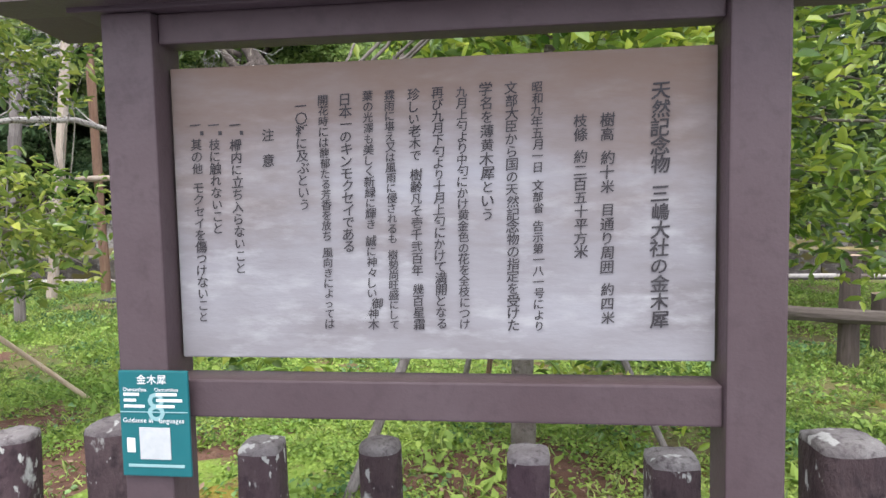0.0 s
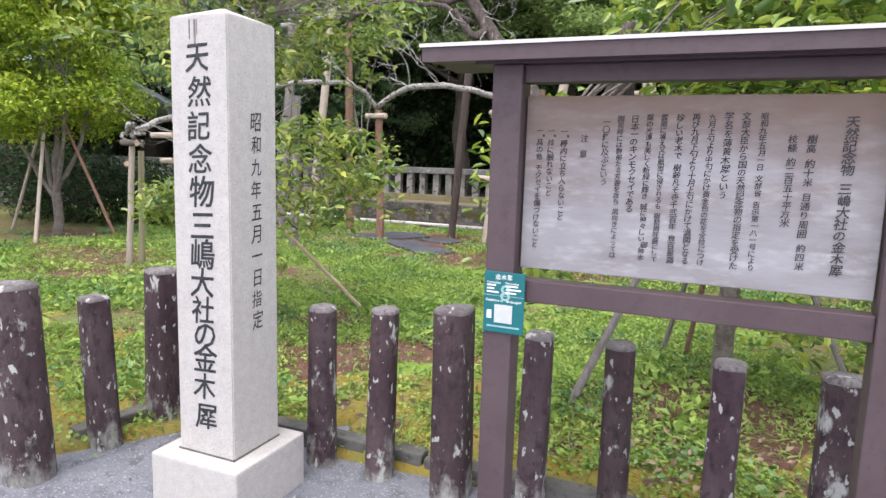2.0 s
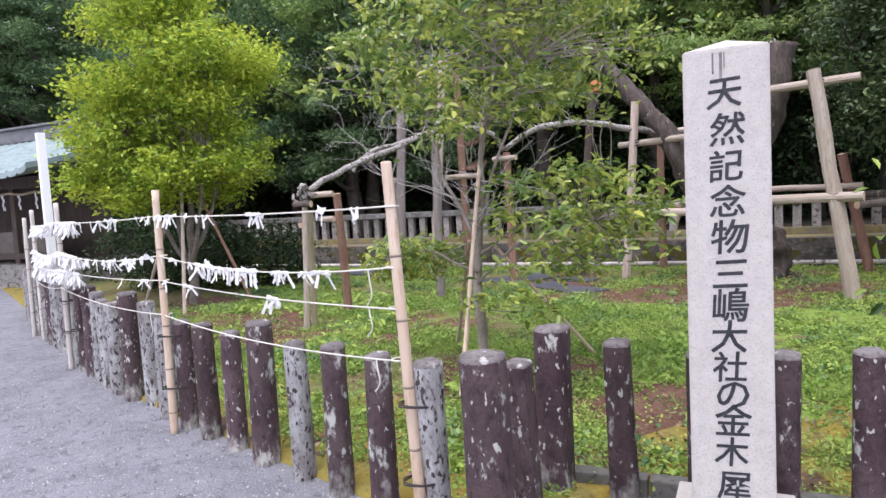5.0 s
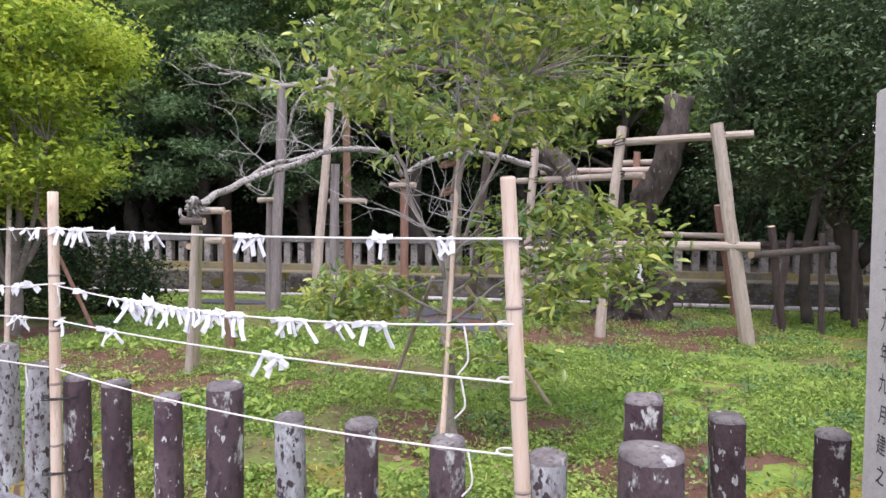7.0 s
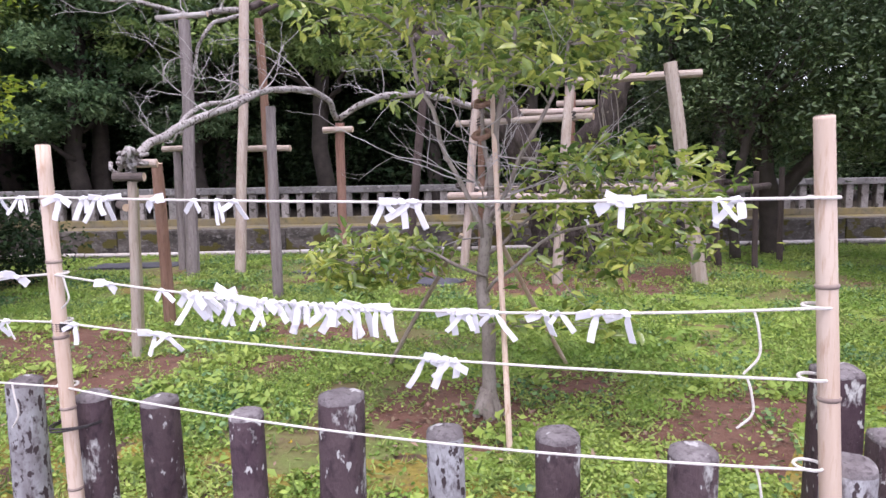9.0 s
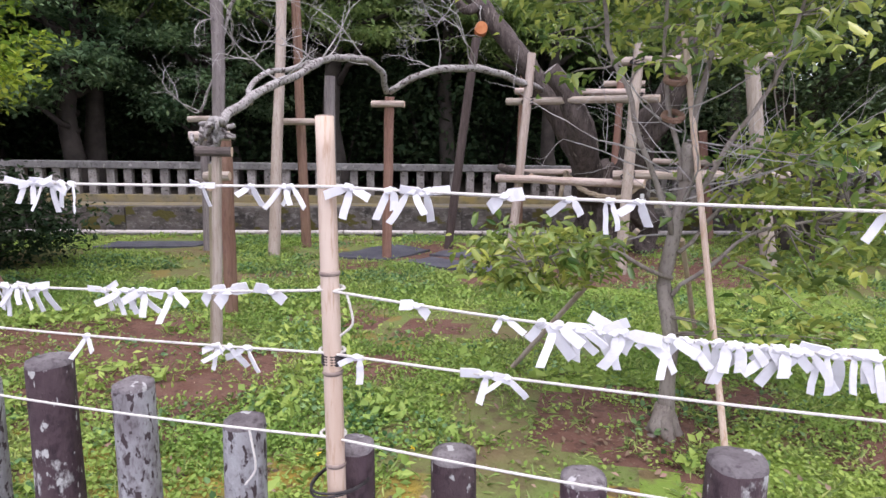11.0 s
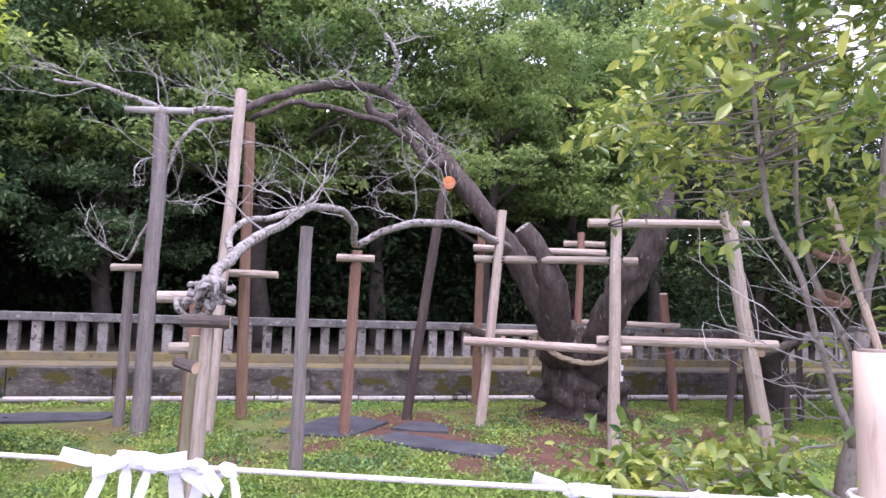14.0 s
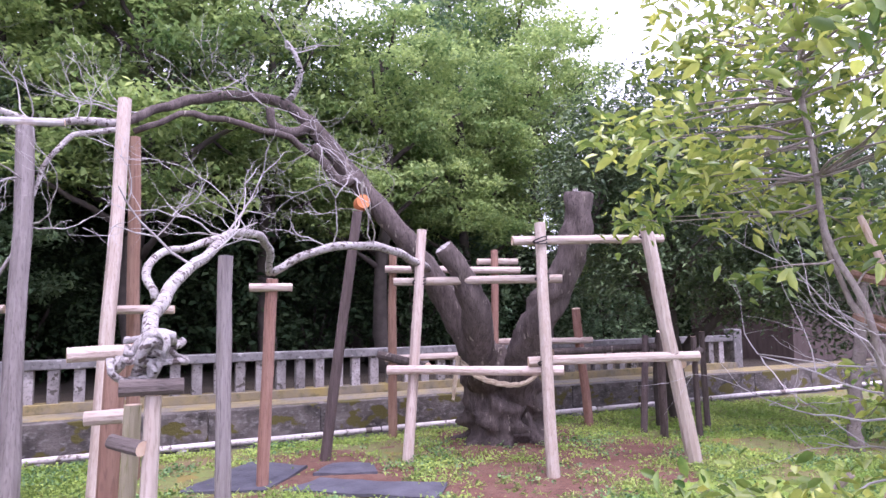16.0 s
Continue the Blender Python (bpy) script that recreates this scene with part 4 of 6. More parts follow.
def strip(bm, p, d, length, width, bends):
    """A folded paper strip with thickness, hanging from p."""
    d = Vector(d).normalized()
    side = d.cross(Vector((rnd.uniform(-0.3, 0.3), 1, rnd.uniform(-0.3, 0.3)))).normalized()
    rows, q = [], Vector(p)
    n = 4
    for i in range(n + 1):
        k = width * (0.45 if i == 0 else 1)
        rows.append((q - side * k / 2, q + side * k / 2))
        d = (d + Vector((rnd.uniform(-1, 1), rnd.uniform(-0.8, 0.8), rnd.uniform(-0.6, 0.3))) * bends).normalized()
        q = q + d * length / n
    off = d.cross(side).normalized() * 0.0022
    g = [[bm.verts.new(v + o) for v in r] for o in (off, -off) for r in rows]
    m = n + 1
    for i in range(n):
        bm.faces.new((g[i][0], g[i][1], g[i + 1][1], g[i + 1][0]))
        bm.faces.new((g[m + i][0], g[m + i + 1][0], g[m + i + 1][1], g[m + i][1]))
        for s in (0, 1):
            bm.faces.new((g[i][s], g[i + 1][s], g[m + i + 1][s], g[m + i][s]))
    for i in (0, n):
        bm.faces.new((g[i][0], g[i][1], g[m + i][1], g[m + i][0]))


def slip_mesh(kind):
    bm = bmesh.new()
    lump = bmesh.ops.create_icosphere(bm, subdivisions=2, radius=0.013)
    for v in lump["verts"]:
        v.co = Vector((v.co.x * 1.5, v.co.y * 1.0, v.co.z * 1.0)) * (1 + 0.9 * noise.noise(v.co * 75 + Vector((kind, 0, 0))))
    if kind < 5:
        for s in (-1, 1):
            strip(bm, (0.010 * s, -0.004 * s, -0.004), (s * rnd.uniform(-0.1, 1.3), rnd.uniform(-0.35, 0.35), -1), rnd.uniform(0.05, 0.13), rnd.uniform(0.018, 0.028), 0.22)
    elif kind < 7:
        for s in (-1, 1):
            strip(bm, (0.008 * s, 0, 0), (s, rnd.uniform(-0.2, 0.2), rnd.uniform(-0.35, 0.35)), rnd.uniform(0.06, 0.09), rnd.uniform(0.026, 0.034), 0.2)
        strip(bm, (0, 0, -0.005), (0.2, 0.1, -1), 0.10, 0.026, 0.2)
    else:
        for s in (-1, 1):
            strip(bm, (0.006 * s, 0, -0.002), (s * 0.9, 0, 0.2 - 0.7 * (s < 0)), 0.065, 0.045, 0.3)
    return finish(bm, "paper_slip", M_PAPER)


SLIPS = [slip_mesh(k) for k in range(8)]
MORE = {k: [SLIPS[k]] + [slip_mesh(k) for _ in range(3)] for k in range(8)}


def slip(level, x, kind=None, dz=0.0, size=1.0):
    for sp in range(3):
        if PX[sp + 1][0] <= x <= PX[sp][0]:
            p = cord_at(level, sp, (x - PX[sp][0]) / (PX[sp + 1][0] - PX[sp][0]))
    ob = new("paper_slip", rnd.choice(MORE[rnd.randrange(5) if kind is None else kind]))
    k = size * rnd.uniform(0.62, 0.88)
    ob.matrix_basis = pose(p.x, p.y, p.z + dz, rnd.uniform(-8, 8), rnd.uniform(-10, 10), rnd.choice((0, 180)) + rnd.uniform(-25, 25)) @ Matrix.Diagonal((k, k, k, 1))
    return tagged(ob, "white folded paper fortune slip knotted on a cord", "paper slip", "paper slips")


for x, k in ((-5.79, 5), (-5.755, 6), (-5.72, 5), (-5.681, 6), (-5.64, 5), (-5.60, 0), (-5.124, 5), (-4.967, 1), (-4.864, 2), (-4.84, 3), (-4.667, 5), (-4.557, 1), (-4.50, 2), (-4.46, 5), (-4.26, 7),
             (-4.096, 1), (-4.007, 3), (-3.94, 1), (-3.415, 2), (-3.36, 6), (-3.326, 3), (-2.76, 7), (-2.73, 5), (-2.497, 0), (-2.451, 3)):
    slip(0, x, k)
for x, k in ((-5.95, 1), (-5.91, 3), (-5.87, 2), (-5.83, 1), (-5.79, 5), (-5.755, 0), (-5.50, 5), (-5.46, 1), (-5.425, 3), (-5.39, 2), (-5.35, 5), (-5.246, 0), (-5.112, 7), (-5.052, 7), (-4.912, 7),
             (-4.483, 7), (-4.251, 1), (-3.211, 5), (-3.17, 2), (-3.143, 6), (-3.085, 1), (-2.939, 1), (-2.9, 2), (-2.793, 6), (-2.719, 0)):
    slip(1, x, k)
x = -4.15
while x < -3.39:
    slip(1, x, rnd.choice((0, 1, 2, 3, 4, 5)), size=1.2)
    x += rnd.uniform(0.026, 0.042)
for x, k in ((-5.584, 0), (-5.10, 6), (-5.06, 2), (-4.998, 3), (-4.65, 4), (-4.29, 6), (-4.24, 2), (-3.294, 1), (-3.24, 6), (-3.206, 3)):
    slip(2, x, k)
vs, fs = [], []
for lv, n in ((0, 170), (1, 220), (2, 160)):
    for _ in range(n):
        x = rnd.uniform(-9.8, -6.9)
        sp = 2 if x < PX[2][0] else 1
        p = cord_at(lv, sp, (x - PX[sp][0]) / (PX[sp + 1][0] - PX[sp][0]))
        me = rnd.choice(MORE[rnd.randrange(5)])
        k = rnd.uniform(1.0, 1.4)
        m = pose(p.x, p.y, p.z, rnd.uniform(-8, 8), rnd.uniform(-10, 10), rnd.choice((0, 180)) + rnd.uniform(-25, 25)) @ Matrix.Diagonal((k, k, k, 1))
        o = len(vs)
        vs += [m @ v.co for v in me.vertices]
        fs += [tuple(o + i for i in f.vertices) for f in me.polygons]
me = bpy.data.meshes.new("paper_slip_mass")
me.from_pydata([tuple(v) for v in vs], [], fs)
me.materials.append(M_PAPER)
tagged(new("paper_slip_mass", me), "crowded white paper fortune slips on the far cords", "paper slips", kind="stuff")
for lv, n in ((0, 6), (1, 10)):
    for _ in range(n):
        slip(lv, rnd.uniform(-6.9, -6.0), None)
for x, lv, l in ((-2.40, 1, 0.17), (-2.41, 2, 0.14), (-2.38, 3, 0.16), (-4.68, 1, 0.12), (-5.0, 3, 0.18)):
    for sp in range(3):
        if PX[sp + 1][0] <= x <= PX[sp][0]:
            p = cord_at(lv, sp, (x - PX[sp][0]) / (PX[sp + 1][0] - PX[sp][0]))
    bm = bmesh.new()
    tube(bm, smooth_path([p, p + Vector((0.012, -0.004, -l * 0.3)), p + Vector((0.016, 0.0, -l * 0.7)), p + Vector((-0.02, 0, -l))], 5), 0.0036, 5)
    tagged(part("cord_end", bm, M_ROPE), "loose hanging end of white cord", "cord", "cord ends")

# ---- timber props ----


def log(bm, a, b, r0, r1=None, sides=10, cap=1):
    a, b = Vector(a), Vector(b)
    r1 = r0 * 0.9 if r1 is None else r1
    n = 7
    pts = [a.lerp(b, i / n) + noise.noise_vector(a.lerp(b, i / n) * 1.3) * r0 * 0.22 for i in range(n + 1)]
    tube(bm, pts, [r0 + (r1 - r0) * i / n for i in range(n + 1)], sides, True, 0.14, 0, cap)
    return bm


def prop(name, a, b, r, material, lab, bars=()):
    """A prop post standing on the ground, with crossbars (from, to, radius, material)."""
    base = Vector((a[0], a[1], 0))
    ob = thing(name, tuple(base), lab, "tree prop", "tree props")
    part("post", log(bmesh.new(), (0, 0, -0.04), Vector(b) - base, r), [material, M_CUT], ob, smooth=False)
    for p, q, rr, mm in bars:
        part("crossbar", log(bmesh.new(), Vector(p) - base, Vector(q) - base, rr, rr), [{M_LOGPALE: M_RAILPALE, M_LOGDARK: M_RAILDARK, M_LOGGREY: M_RAILDARK}.get(mm, mm), M_CUT], ob)
    return ob


frame_ob = thing("tree_support_frame", (-3.9, 9.4, 0), "lashed log frame propping the old tree trunk", "tree support")
O = Vector((-3.9, 9.4, 0))
for a, b, r, m in (((-5.47, 9.71, -0.04), (-5.25, 9.80, 3.0), 0.070, M_LOGPALE), ((-3.86, 8.70, -0.04), (-3.77, 9.38, 3.03), 0.075, M_LOGPALE),
                   ((-1.98, 9.05, -0.04), (-2.46, 9.15, 2.96), 0.095, M_LOGPALE), ((-5.6, 11.4, -0.04), (-5.6, 11.4, 2.84), 0.07, M_LOGRED),
                   ((-4.03, 11.35, -0.04), (-3.98, 11.4, 2.88), 0.065, M_LOGRED), ((-2.35, 11.9, -0.04), (-2.66, 11.5, 1.95), 0.075, M_LOGRED),
                   ((-1.76, 11.1, -0.04), (-1.55, 11.4, 1.5), 0.055, M_LOGDARK), ((-1.62, 10.7, -0.04), (-1.8, 10.3, 1.6), 0.06, M_LOGDARK)):
    part("post", log(bmesh.new(), Vector(a) - O, Vector(b) - O, r, r * 0.92), [m, M_CUT], frame_ob)
for a, b, r, m in (((-4.02, 9.12, 1.30), (-1.88, 9.05, 1.34), 0.062, M_LOGPALE), ((-5.72, 9.74, 1.18), (-3.61, 9.02, 1.19), 0.058, M_LOGPALE),
                   ((-4.13, 9.40, 2.81), (-2.02, 9.62, 2.87), 0.058, M_LOGPALE), ((-5.62, 9.93, 2.32), (-3.46, 9.50, 2.33), 0.055, M_LOGPALE),
                   ((-5.72, 11.3, 2.58), (-3.6, 11.32, 2.55), 0.055, M_LOGPALE), ((-4.25, 11.45, 2.70), (-3.6, 11.47, 2.70), 0.05, M_LOGPALE),
                   ((-5.80, 10.6, 1.32), (-5.2, 9.75, 1.20), 0.062, M_BARK), ((-5.72, 11.32, 1.22), (-3.6, 11.5, 1.25), 0.055, M_LOGPALE),
                   ((-4.05, 11.5, 1.43), (-2.38, 11.55, 1.44), 0.05, M_LOGPALE), ((-3.1, 11.3, 1.27), (-1.05, 11.45, 1.34), 0.055, M_BARK),
                   ((-2.0, 9.25, 1.22), (-0.95, 10.8, 1.28), 0.05, M_LOGDARK)):
    part("rail", log(bmesh.new(), Vector(a) - O, Vector(b) - O, r, r), [{M_LOGPALE: M_RAILPALE, M_LOGDARK: M_RAILDARK}.get(m, m), M_CUT], frame_ob)
for p in ((-5.34, 9.76, 1.20), (-3.83, 9.05, 1.30), (-3.79, 9.30, 2.80), (-2.2, 9.1, 1.33), (-2.43, 9.18, 2.85), (-5.29, 9.82, 2.32), (-3.78, 9.28, 2.33)):
    bm = bmesh.new()
    c = Vector(p) - O
    for k in range(3):
        tube(bm, [c + Vector((0.088 * math.cos(q), 0.088 * math.sin(q), -0.02 + 0.02 * k + 0.03 * math.sin(q + k))) for q in np.linspace(0, 2 * math.pi, 13)], 0.009, 5)
    part("lashing", bm, M_WIRE, frame_ob, "dark cord lashing")

prop("support_post", (-7.11, 8.74), (-6.99, 8.55, 2.30), 0.07, M_LOGRED, "reddish round prop post with a short crossbar", [((-7.22, 8.47, 2.20), (-6.77, 8.52, 2.20), 0.045, M_LOGPALE)])
prop("support_post", (-7.12, 6.9), (-7.15, 6.97, 2.42), 0.068, M_LOGGREY, "grey weathered prop post under a pale branch")
prop("support_post", (-6.53, 10.0), (-6.10, 9.88, 3.25), 0.072, M_LOGDARK, "leaning dark grey prop post under the main limb")
prop("support_post", (-8.69, 8.35), (-8.73, 8.92, 4.39), 0.082, M_LOGPALE, "tall pale peeled prop post")
prop("support_post", (-8.64, 9.3), (-8.76, 9.3, 4.05), 0.078, M_LOGRED, "tall reddish prop post", [((-8.95, 9.1, 1.98), (-8.2, 9.2, 1.98), 0.05, M_LOGPALE)])
prop("support_post", (-9.42, 8.18), (-9.65, 8.64, 3.97), 0.098, M_LOGGREY, "tall grey weathered prop post", [((-10.1, 8.55, 4.02), (-9.3, 8.75, 4.06), 0.045, M_TWIG)])
prop("support_post", (-9.9, 8.55), (-9.9, 8.58, 2.0), 0.068, M_LOGGREY, "short grey prop post", [((-10.1, 8.5, 1.99), (-9.72, 8.55, 2.0), 0.045, M_LOGPALE)])
prop("support_post", (-6.885, 4.24), (-6.875, 4.33, 1.56), 0.040, M_LOGPALE, "split pale prop post carrying a knotted branch", [((-7.0, 4.26, 1.60), (-6.75, 4.34, 1.60), 0.038, M_LOGGREY), ((-7.06, 4.36, 1.36), (-6.9, 4.27, 1.34), 0.034, M_LOGGREY)])
prop("support_post", (-7.06, 4.48), (-7.02, 4.50, 1.50), 0.042, M_LOGMOSS, "mossy pale prop post beside the split post")
prop("support_post", (-7.47, 5.36), (-7.36, 5.2, 1.72), 0.062, M_LOGRED, "grey prop post under the knotted branch", [((-7.48, 4.85, 1.72), (-7.18, 5.0, 1.72), 0.04, M_LOGPALE), ((-7.42, 4.95, 1.38), (-7.2, 5.0, 1.38), 0.038, M_LOGPALE)])
prop("support_post", (-1.12, 10.6), (-1.15, 10.6, 1.5), 0.045, M_LOGDARK, "dark wet prop post under the evergreen")
prop("support_post", (-0.68, 11.2), (-0.70, 11.2, 1.55), 0.048, M_LOGDARK, "dark prop post under the evergreen")
prop("support_post", (2.03, 8.05), (2.05, 8.05, 0.98), 0.085, M_LOGDARK, "dark thick post of a low log rail", [((1.3, 8.0, 0.50), (2.9, 7.95, 0.48), 0.06, M_LOGGREY)])
prop("support_post", (2.27, 7.15), (2.27, 7.15, 0.52), 0.085, M_LOGDARK, "dark thick post carrying a low rail")
prop("support_post", (2.35, 8.7), (2.35, 8.65, 0.6), 0.08, M_LOGDARK, "dark short post of a low log rail", [((1.9, 8.6, 0.92), (3.0, 8.5, 0.95), 0.055, M_LOGDARK)])

# ---- the old osmanthus ----
old = thing("old_tree", (-4.0, 11.0, 0), "ancient mossy osmanthus trunk with cut stumps and a long leaning limb", "tree")
B = Vector((-4.0, 11.0, 0))


def rel(pts, b):
    return [Vector(p) - b for p in pts]


bm = bmesh.new()
limb(bm, rel([(-4.05, 11.05, -0.1), (-4.1, 10.95, 0.35), (-4.2, 10.8, 0.95), (-4.35, 10.7, 1.35)], B), 0.52, 0.30, 24, 10, 0.65)
limb(bm, rel([(-3.75, 11.1, -0.1), (-3.72, 10.95, 0.5), (-3.75, 10.6, 1.05)], B), 0.46, 0.24, 24, 10, 0.65)
for an in (0.2, 1.0, 2.0, 2.9, 3.8, 4.6, 5.5):
    c, s_ = math.cos(an), math.sin(an)
    limb(bm, rel([(-3.95 + 0.3 * c, 11.0 + 0.25 * s_, 0.5), (-3.95 + 0.5 * c, 11.0 + 0.42 * s_, 0.1), (-3.95 + 0.85 * c, 11.0 + 0.7 * s_, -0.02)], B), 0.15, 0.06, 8, 4, 0.3)
part("trunk", bm, M_BARK, old, smooth=True)
bm = bmesh.new()
main = limb(bm, rel([(-4.25, 10.8, 0.9), (-4.60, 10.6, 1.6), (-5.09, 10.55, 2.47), (-5.63, 10.5, 3.18), (-6.17, 10.5, 3.82), (-6.5, 10.5, 4.25), (-6.85, 10.5, 4.68)], B), 0.205, 0.095, 12, 6, 0.4)
limb(bm, rel([(-6.82, 10.5, 4.62), (-7.1, 10.5, 4.88), (-7.55, 10.4, 4.94),
                     (-8.12, 10.3, 4.90), (-8.5, 9.9, 4.66), (-8.75, 9.5, 4.40), (-8.85, 9.2, 4.22)], B), 0.085, 0.048, 10, 6, 0.4, wiggle=0.04)
part("main_limb", bm, M_BARK, old, smooth=True)
bm = bmesh.new()
limb(bm, rel([(-4.35, 10.7, 0.9), (-4.5, 10.0, 1.83), (-4.72, 9.85, 2.43), (-4.98, 9.75, 2.76)], B), 0.24, 0.12, 12, 5, 0.3)
part("cut_stub", bm, M_BARK, old, "lichen-patched sawn stub", smooth=True)
bm = bmesh.new()
d = (Vector((-4.98, 9.75, 2.76)) - Vector((-4.72, 9.85, 2.43))).normalized()
q = Vector((-4.98, 9.75, 2.76)) - B
tube(bm, [q - d * 0.005, q + d * 0.006], 0.118, 12)
part("cut_face", bm, M_BARKWHITE, old, "pale sawn face")
bm = bmesh.new()
limb(bm, rel([(-3.85, 10.9, 0.5), (-3.78, 10.4, 1.3), (-3.55, 10.05, 1.95), (-3.25, 9.95, 2.5), (-3.12, 9.9, 3.0), (-3.06, 9.9, 3.52)], B), 0.26, 0.185, 20, 8, 0.35)
part("cut_stump", bm, M_BARK, old, "tall mossy sawn-off stump", smooth=True)
bm = bmesh.new()
for k in range(9):
    an, r = 2.0 + k * 0.42 + rnd.uniform(-0.1, 0.1), rnd.uniform(0.05, 0.14)
    q = Vector((-3.06 + r * math.cos(an), 9.9 + r * math.sin(an), 3.46)) - B
    tube(bm, [q, q + Vector((rnd.uniform(-0.04, 0.02), rnd.uniform(-0.02, 0.02), rnd.uniform(0.03, 0.16)))], [rnd.uniform(0.035, 0.06), 0.012], 5, True, 0.5)
part("splintered_top", bm, M_BARKWHITE, old, "pale splintered top")
bm = bmesh.new()
limb(bm, rel([(-6.17, 10.4, 3.82), (-6.35, 10.25, 3.72), (-6.55, 10.15, 3.95), (-6.7, 10.1, 4.2)], B), 0.085, 0.05, 9, 4, 0.3)
limb(bm, rel([(-6.75, 10.5, 4.6), (-7.0, 10.3, 4.42), (-7.25, 10.2, 4.5), (-7.3, 10.15, 4.72)], B), 0.08, 0.055, 9, 4, 0.3)
limb(bm, rel([(-6.5, 10.45, 4.0), (-7.2, 10.1, 4.35), (-8.2, 9.7, 4.45), (-8.8, 9.4, 4.15)], B), 0.05, 0.038, 8, 5, 0.3, wiggle=0.06)
part("side_limb", bm, M_BARK, old, smooth=True)
bm = bmesh.new()
q, d = Vector((-6.06, 10.0, 3.37)) - B, Vector((0.25, -0.95, 0.1)).normalized()
tube(bm, [q - d * 0.02, q + d * 0.16], [0.10, 0.095], 12)
part("orange_cut", bm, M_ORANGE, old, "orange sealed saw cut")
pale = bmesh.new()
limb(pale, rel([(-6.93, 4.37, 1.74), (-7.05, 4.9, 1.95), (-7.10, 5.7, 2.22), (-7.08, 6.6, 2.54)], B), 0.04, 0.038, 9, 6, 0.22, wiggle=0.03)
part("pale_limb", pale, M_BARKWHITE, old, "pale lichen-covered branch", smooth=True)
pale = bmesh.new()
limb(pale, rel([(-7.22, 5.4, 2.02), (-7.38, 5.7, 2.24), (-7.3, 6.2, 2.40), (-7.1, 6.6, 2.53)], B), 0.026, 0.03, 8, 5, 0.2, wiggle=0.05)
part("pale_limb", pale, M_BARKWHITE, old, "pale lichen-covered branch", smooth=True)
pale = bmesh.new()
limb(pale, rel([(-7.08, 6.6, 2.54), (-7.05, 7.4, 2.66), (-6.98, 8.1, 2.62), (-7.02, 8.5, 2.36)], B), 0.038, 0.042, 9, 6, 0.2, wiggle=0.05)
part("pale_limb", pale, M_BARKWHITE, old, "pale lichen-covered branch", smooth=True)
pale = bmesh.new()
limb(pale, rel([(-7.0, 8.55, 2.36), (-6.72, 8.6, 2.52), (-6.35, 8.65, 2.66), (-5.95, 8.9, 2.70), (-5.5, 9.4, 2.62), (-5.15, 10.2, 2.5)], B), 0.042, 0.052, 9, 6, 0.2, wiggle=0.04)
part("pale_limb", pale, M_BARKWHITE, old, "pale lichen-covered branch", smooth=True)
pale = bmesh.new()
limb(pale, rel([(-8.85, 9.2, 4.22), (-9.2, 8.95, 4.12), (-9.65, 8.72, 4.06), (-10.4, 8.5, 4.3), (-11.0, 8.4, 4.35)], B), 0.055, 0.022, 8, 6, 0.2, wiggle=0.05)
part("pale_limb", pale, M_BARKWHITE, old, "pale lichen-covered branch", smooth=True)
pale = bmesh.new()
limb(pale, rel([(-8.8, 9.1, 4.1), (-9.25, 8.8, 3.9), (-9.5, 8.7, 3.5), (-9.6, 8.6, 2.9), (-9.9, 8.5, 2.1)], B), 0.036, 0.02, 8, 6, 0.2, wiggle=0.08)
part("pale_limb", pale, M_BARKWHITE, old, "pale lichen-covered branch", smooth=True)
pale = bmesh.new()
limb(pale, rel([(-7.1, 10.5, 4.93), (-6.9, 10.3, 5.3), (-7.1, 10.2, 5.7)], B), 0.05, 0.03, 7, 5, 0.14, wiggle=0.05)
part("pale_limb", pale, M_BARKWHITE, old, "pale lichen-covered branch", smooth=True)
bm = bmesh.new()
for k in range(15):
    c = Vector((-6.93 + rnd.uniform(-0.09, 0.09), 4.37 + rnd.uniform(-0.06, 0.06), 1.73 + rnd.uniform(-0.06, 0.07)))
    dr = Vector((rnd.choice((-1, 1)) * rnd.uniform(0.4, 1), rnd.uniform(-0.7, 0.4), rnd.uniform(-0.45, 0.45))).normalized() * rnd.uniform(0.05, 0.13)
    r = rnd.uniform(0.012, 0.026)
    limb(bm, rel([tuple(c - dr), tuple(c + Vector((rnd.uniform(-0.03, 0.03), -0.02, rnd.uniform(-0.03, 0.04)))), tuple(c + dr)], B), r, r * 0.8, 7, 4, 0.5, wiggle=0.12)
part("knotted_end", bm, M_BARKWHITE, old, "gnarled lashed branch end", smooth=True)
tw = bmesh.new()
STARTS = [((-7.08, 6.6, 2.54), 6), ((-7.1, 5.7, 2.25), 3), ((-7.0, 8.1, 2.64), 4), ((-6.35, 8.65, 2.66), 5), ((-5.9, 8.9, 2.7), 4), ((-9.2, 8.95, 4.12), 5), ((-9.65, 8.72, 4.06), 5), ((-10.4, 8.5, 4.3), 6),
          ((-9.6, 8.6, 2.9), 4), ((-9.9, 8.5, 2.1), 5), ((-7.3, 10.15, 4.72), 4), ((-7.1, 10.2, 5.6), 6), ((-8.1, 10.3, 4.98), 5), ((-6.7, 10.1, 4.2), 5), ((-6.17, 10.4, 3.82), 5), ((-8.7, 9.5, 4.42), 4),
          ((-6.5, 10.5, 4.25), 6), ((-7.55, 10.4, 5.0), 5), ((-9.6, 8.65, 3.4), 3)]
for p, k in STARTS:
    for _ in range(max(2, k - 3)):
        twigs(tw, Vector(p) - B, (rnd.uniform(-1, 1), rnd.uniform(-1, 0.4), rnd.uniform(-0.35, 0.55)), rnd.uniform(0.5, 1.05), 0.010, 3, 0.95)
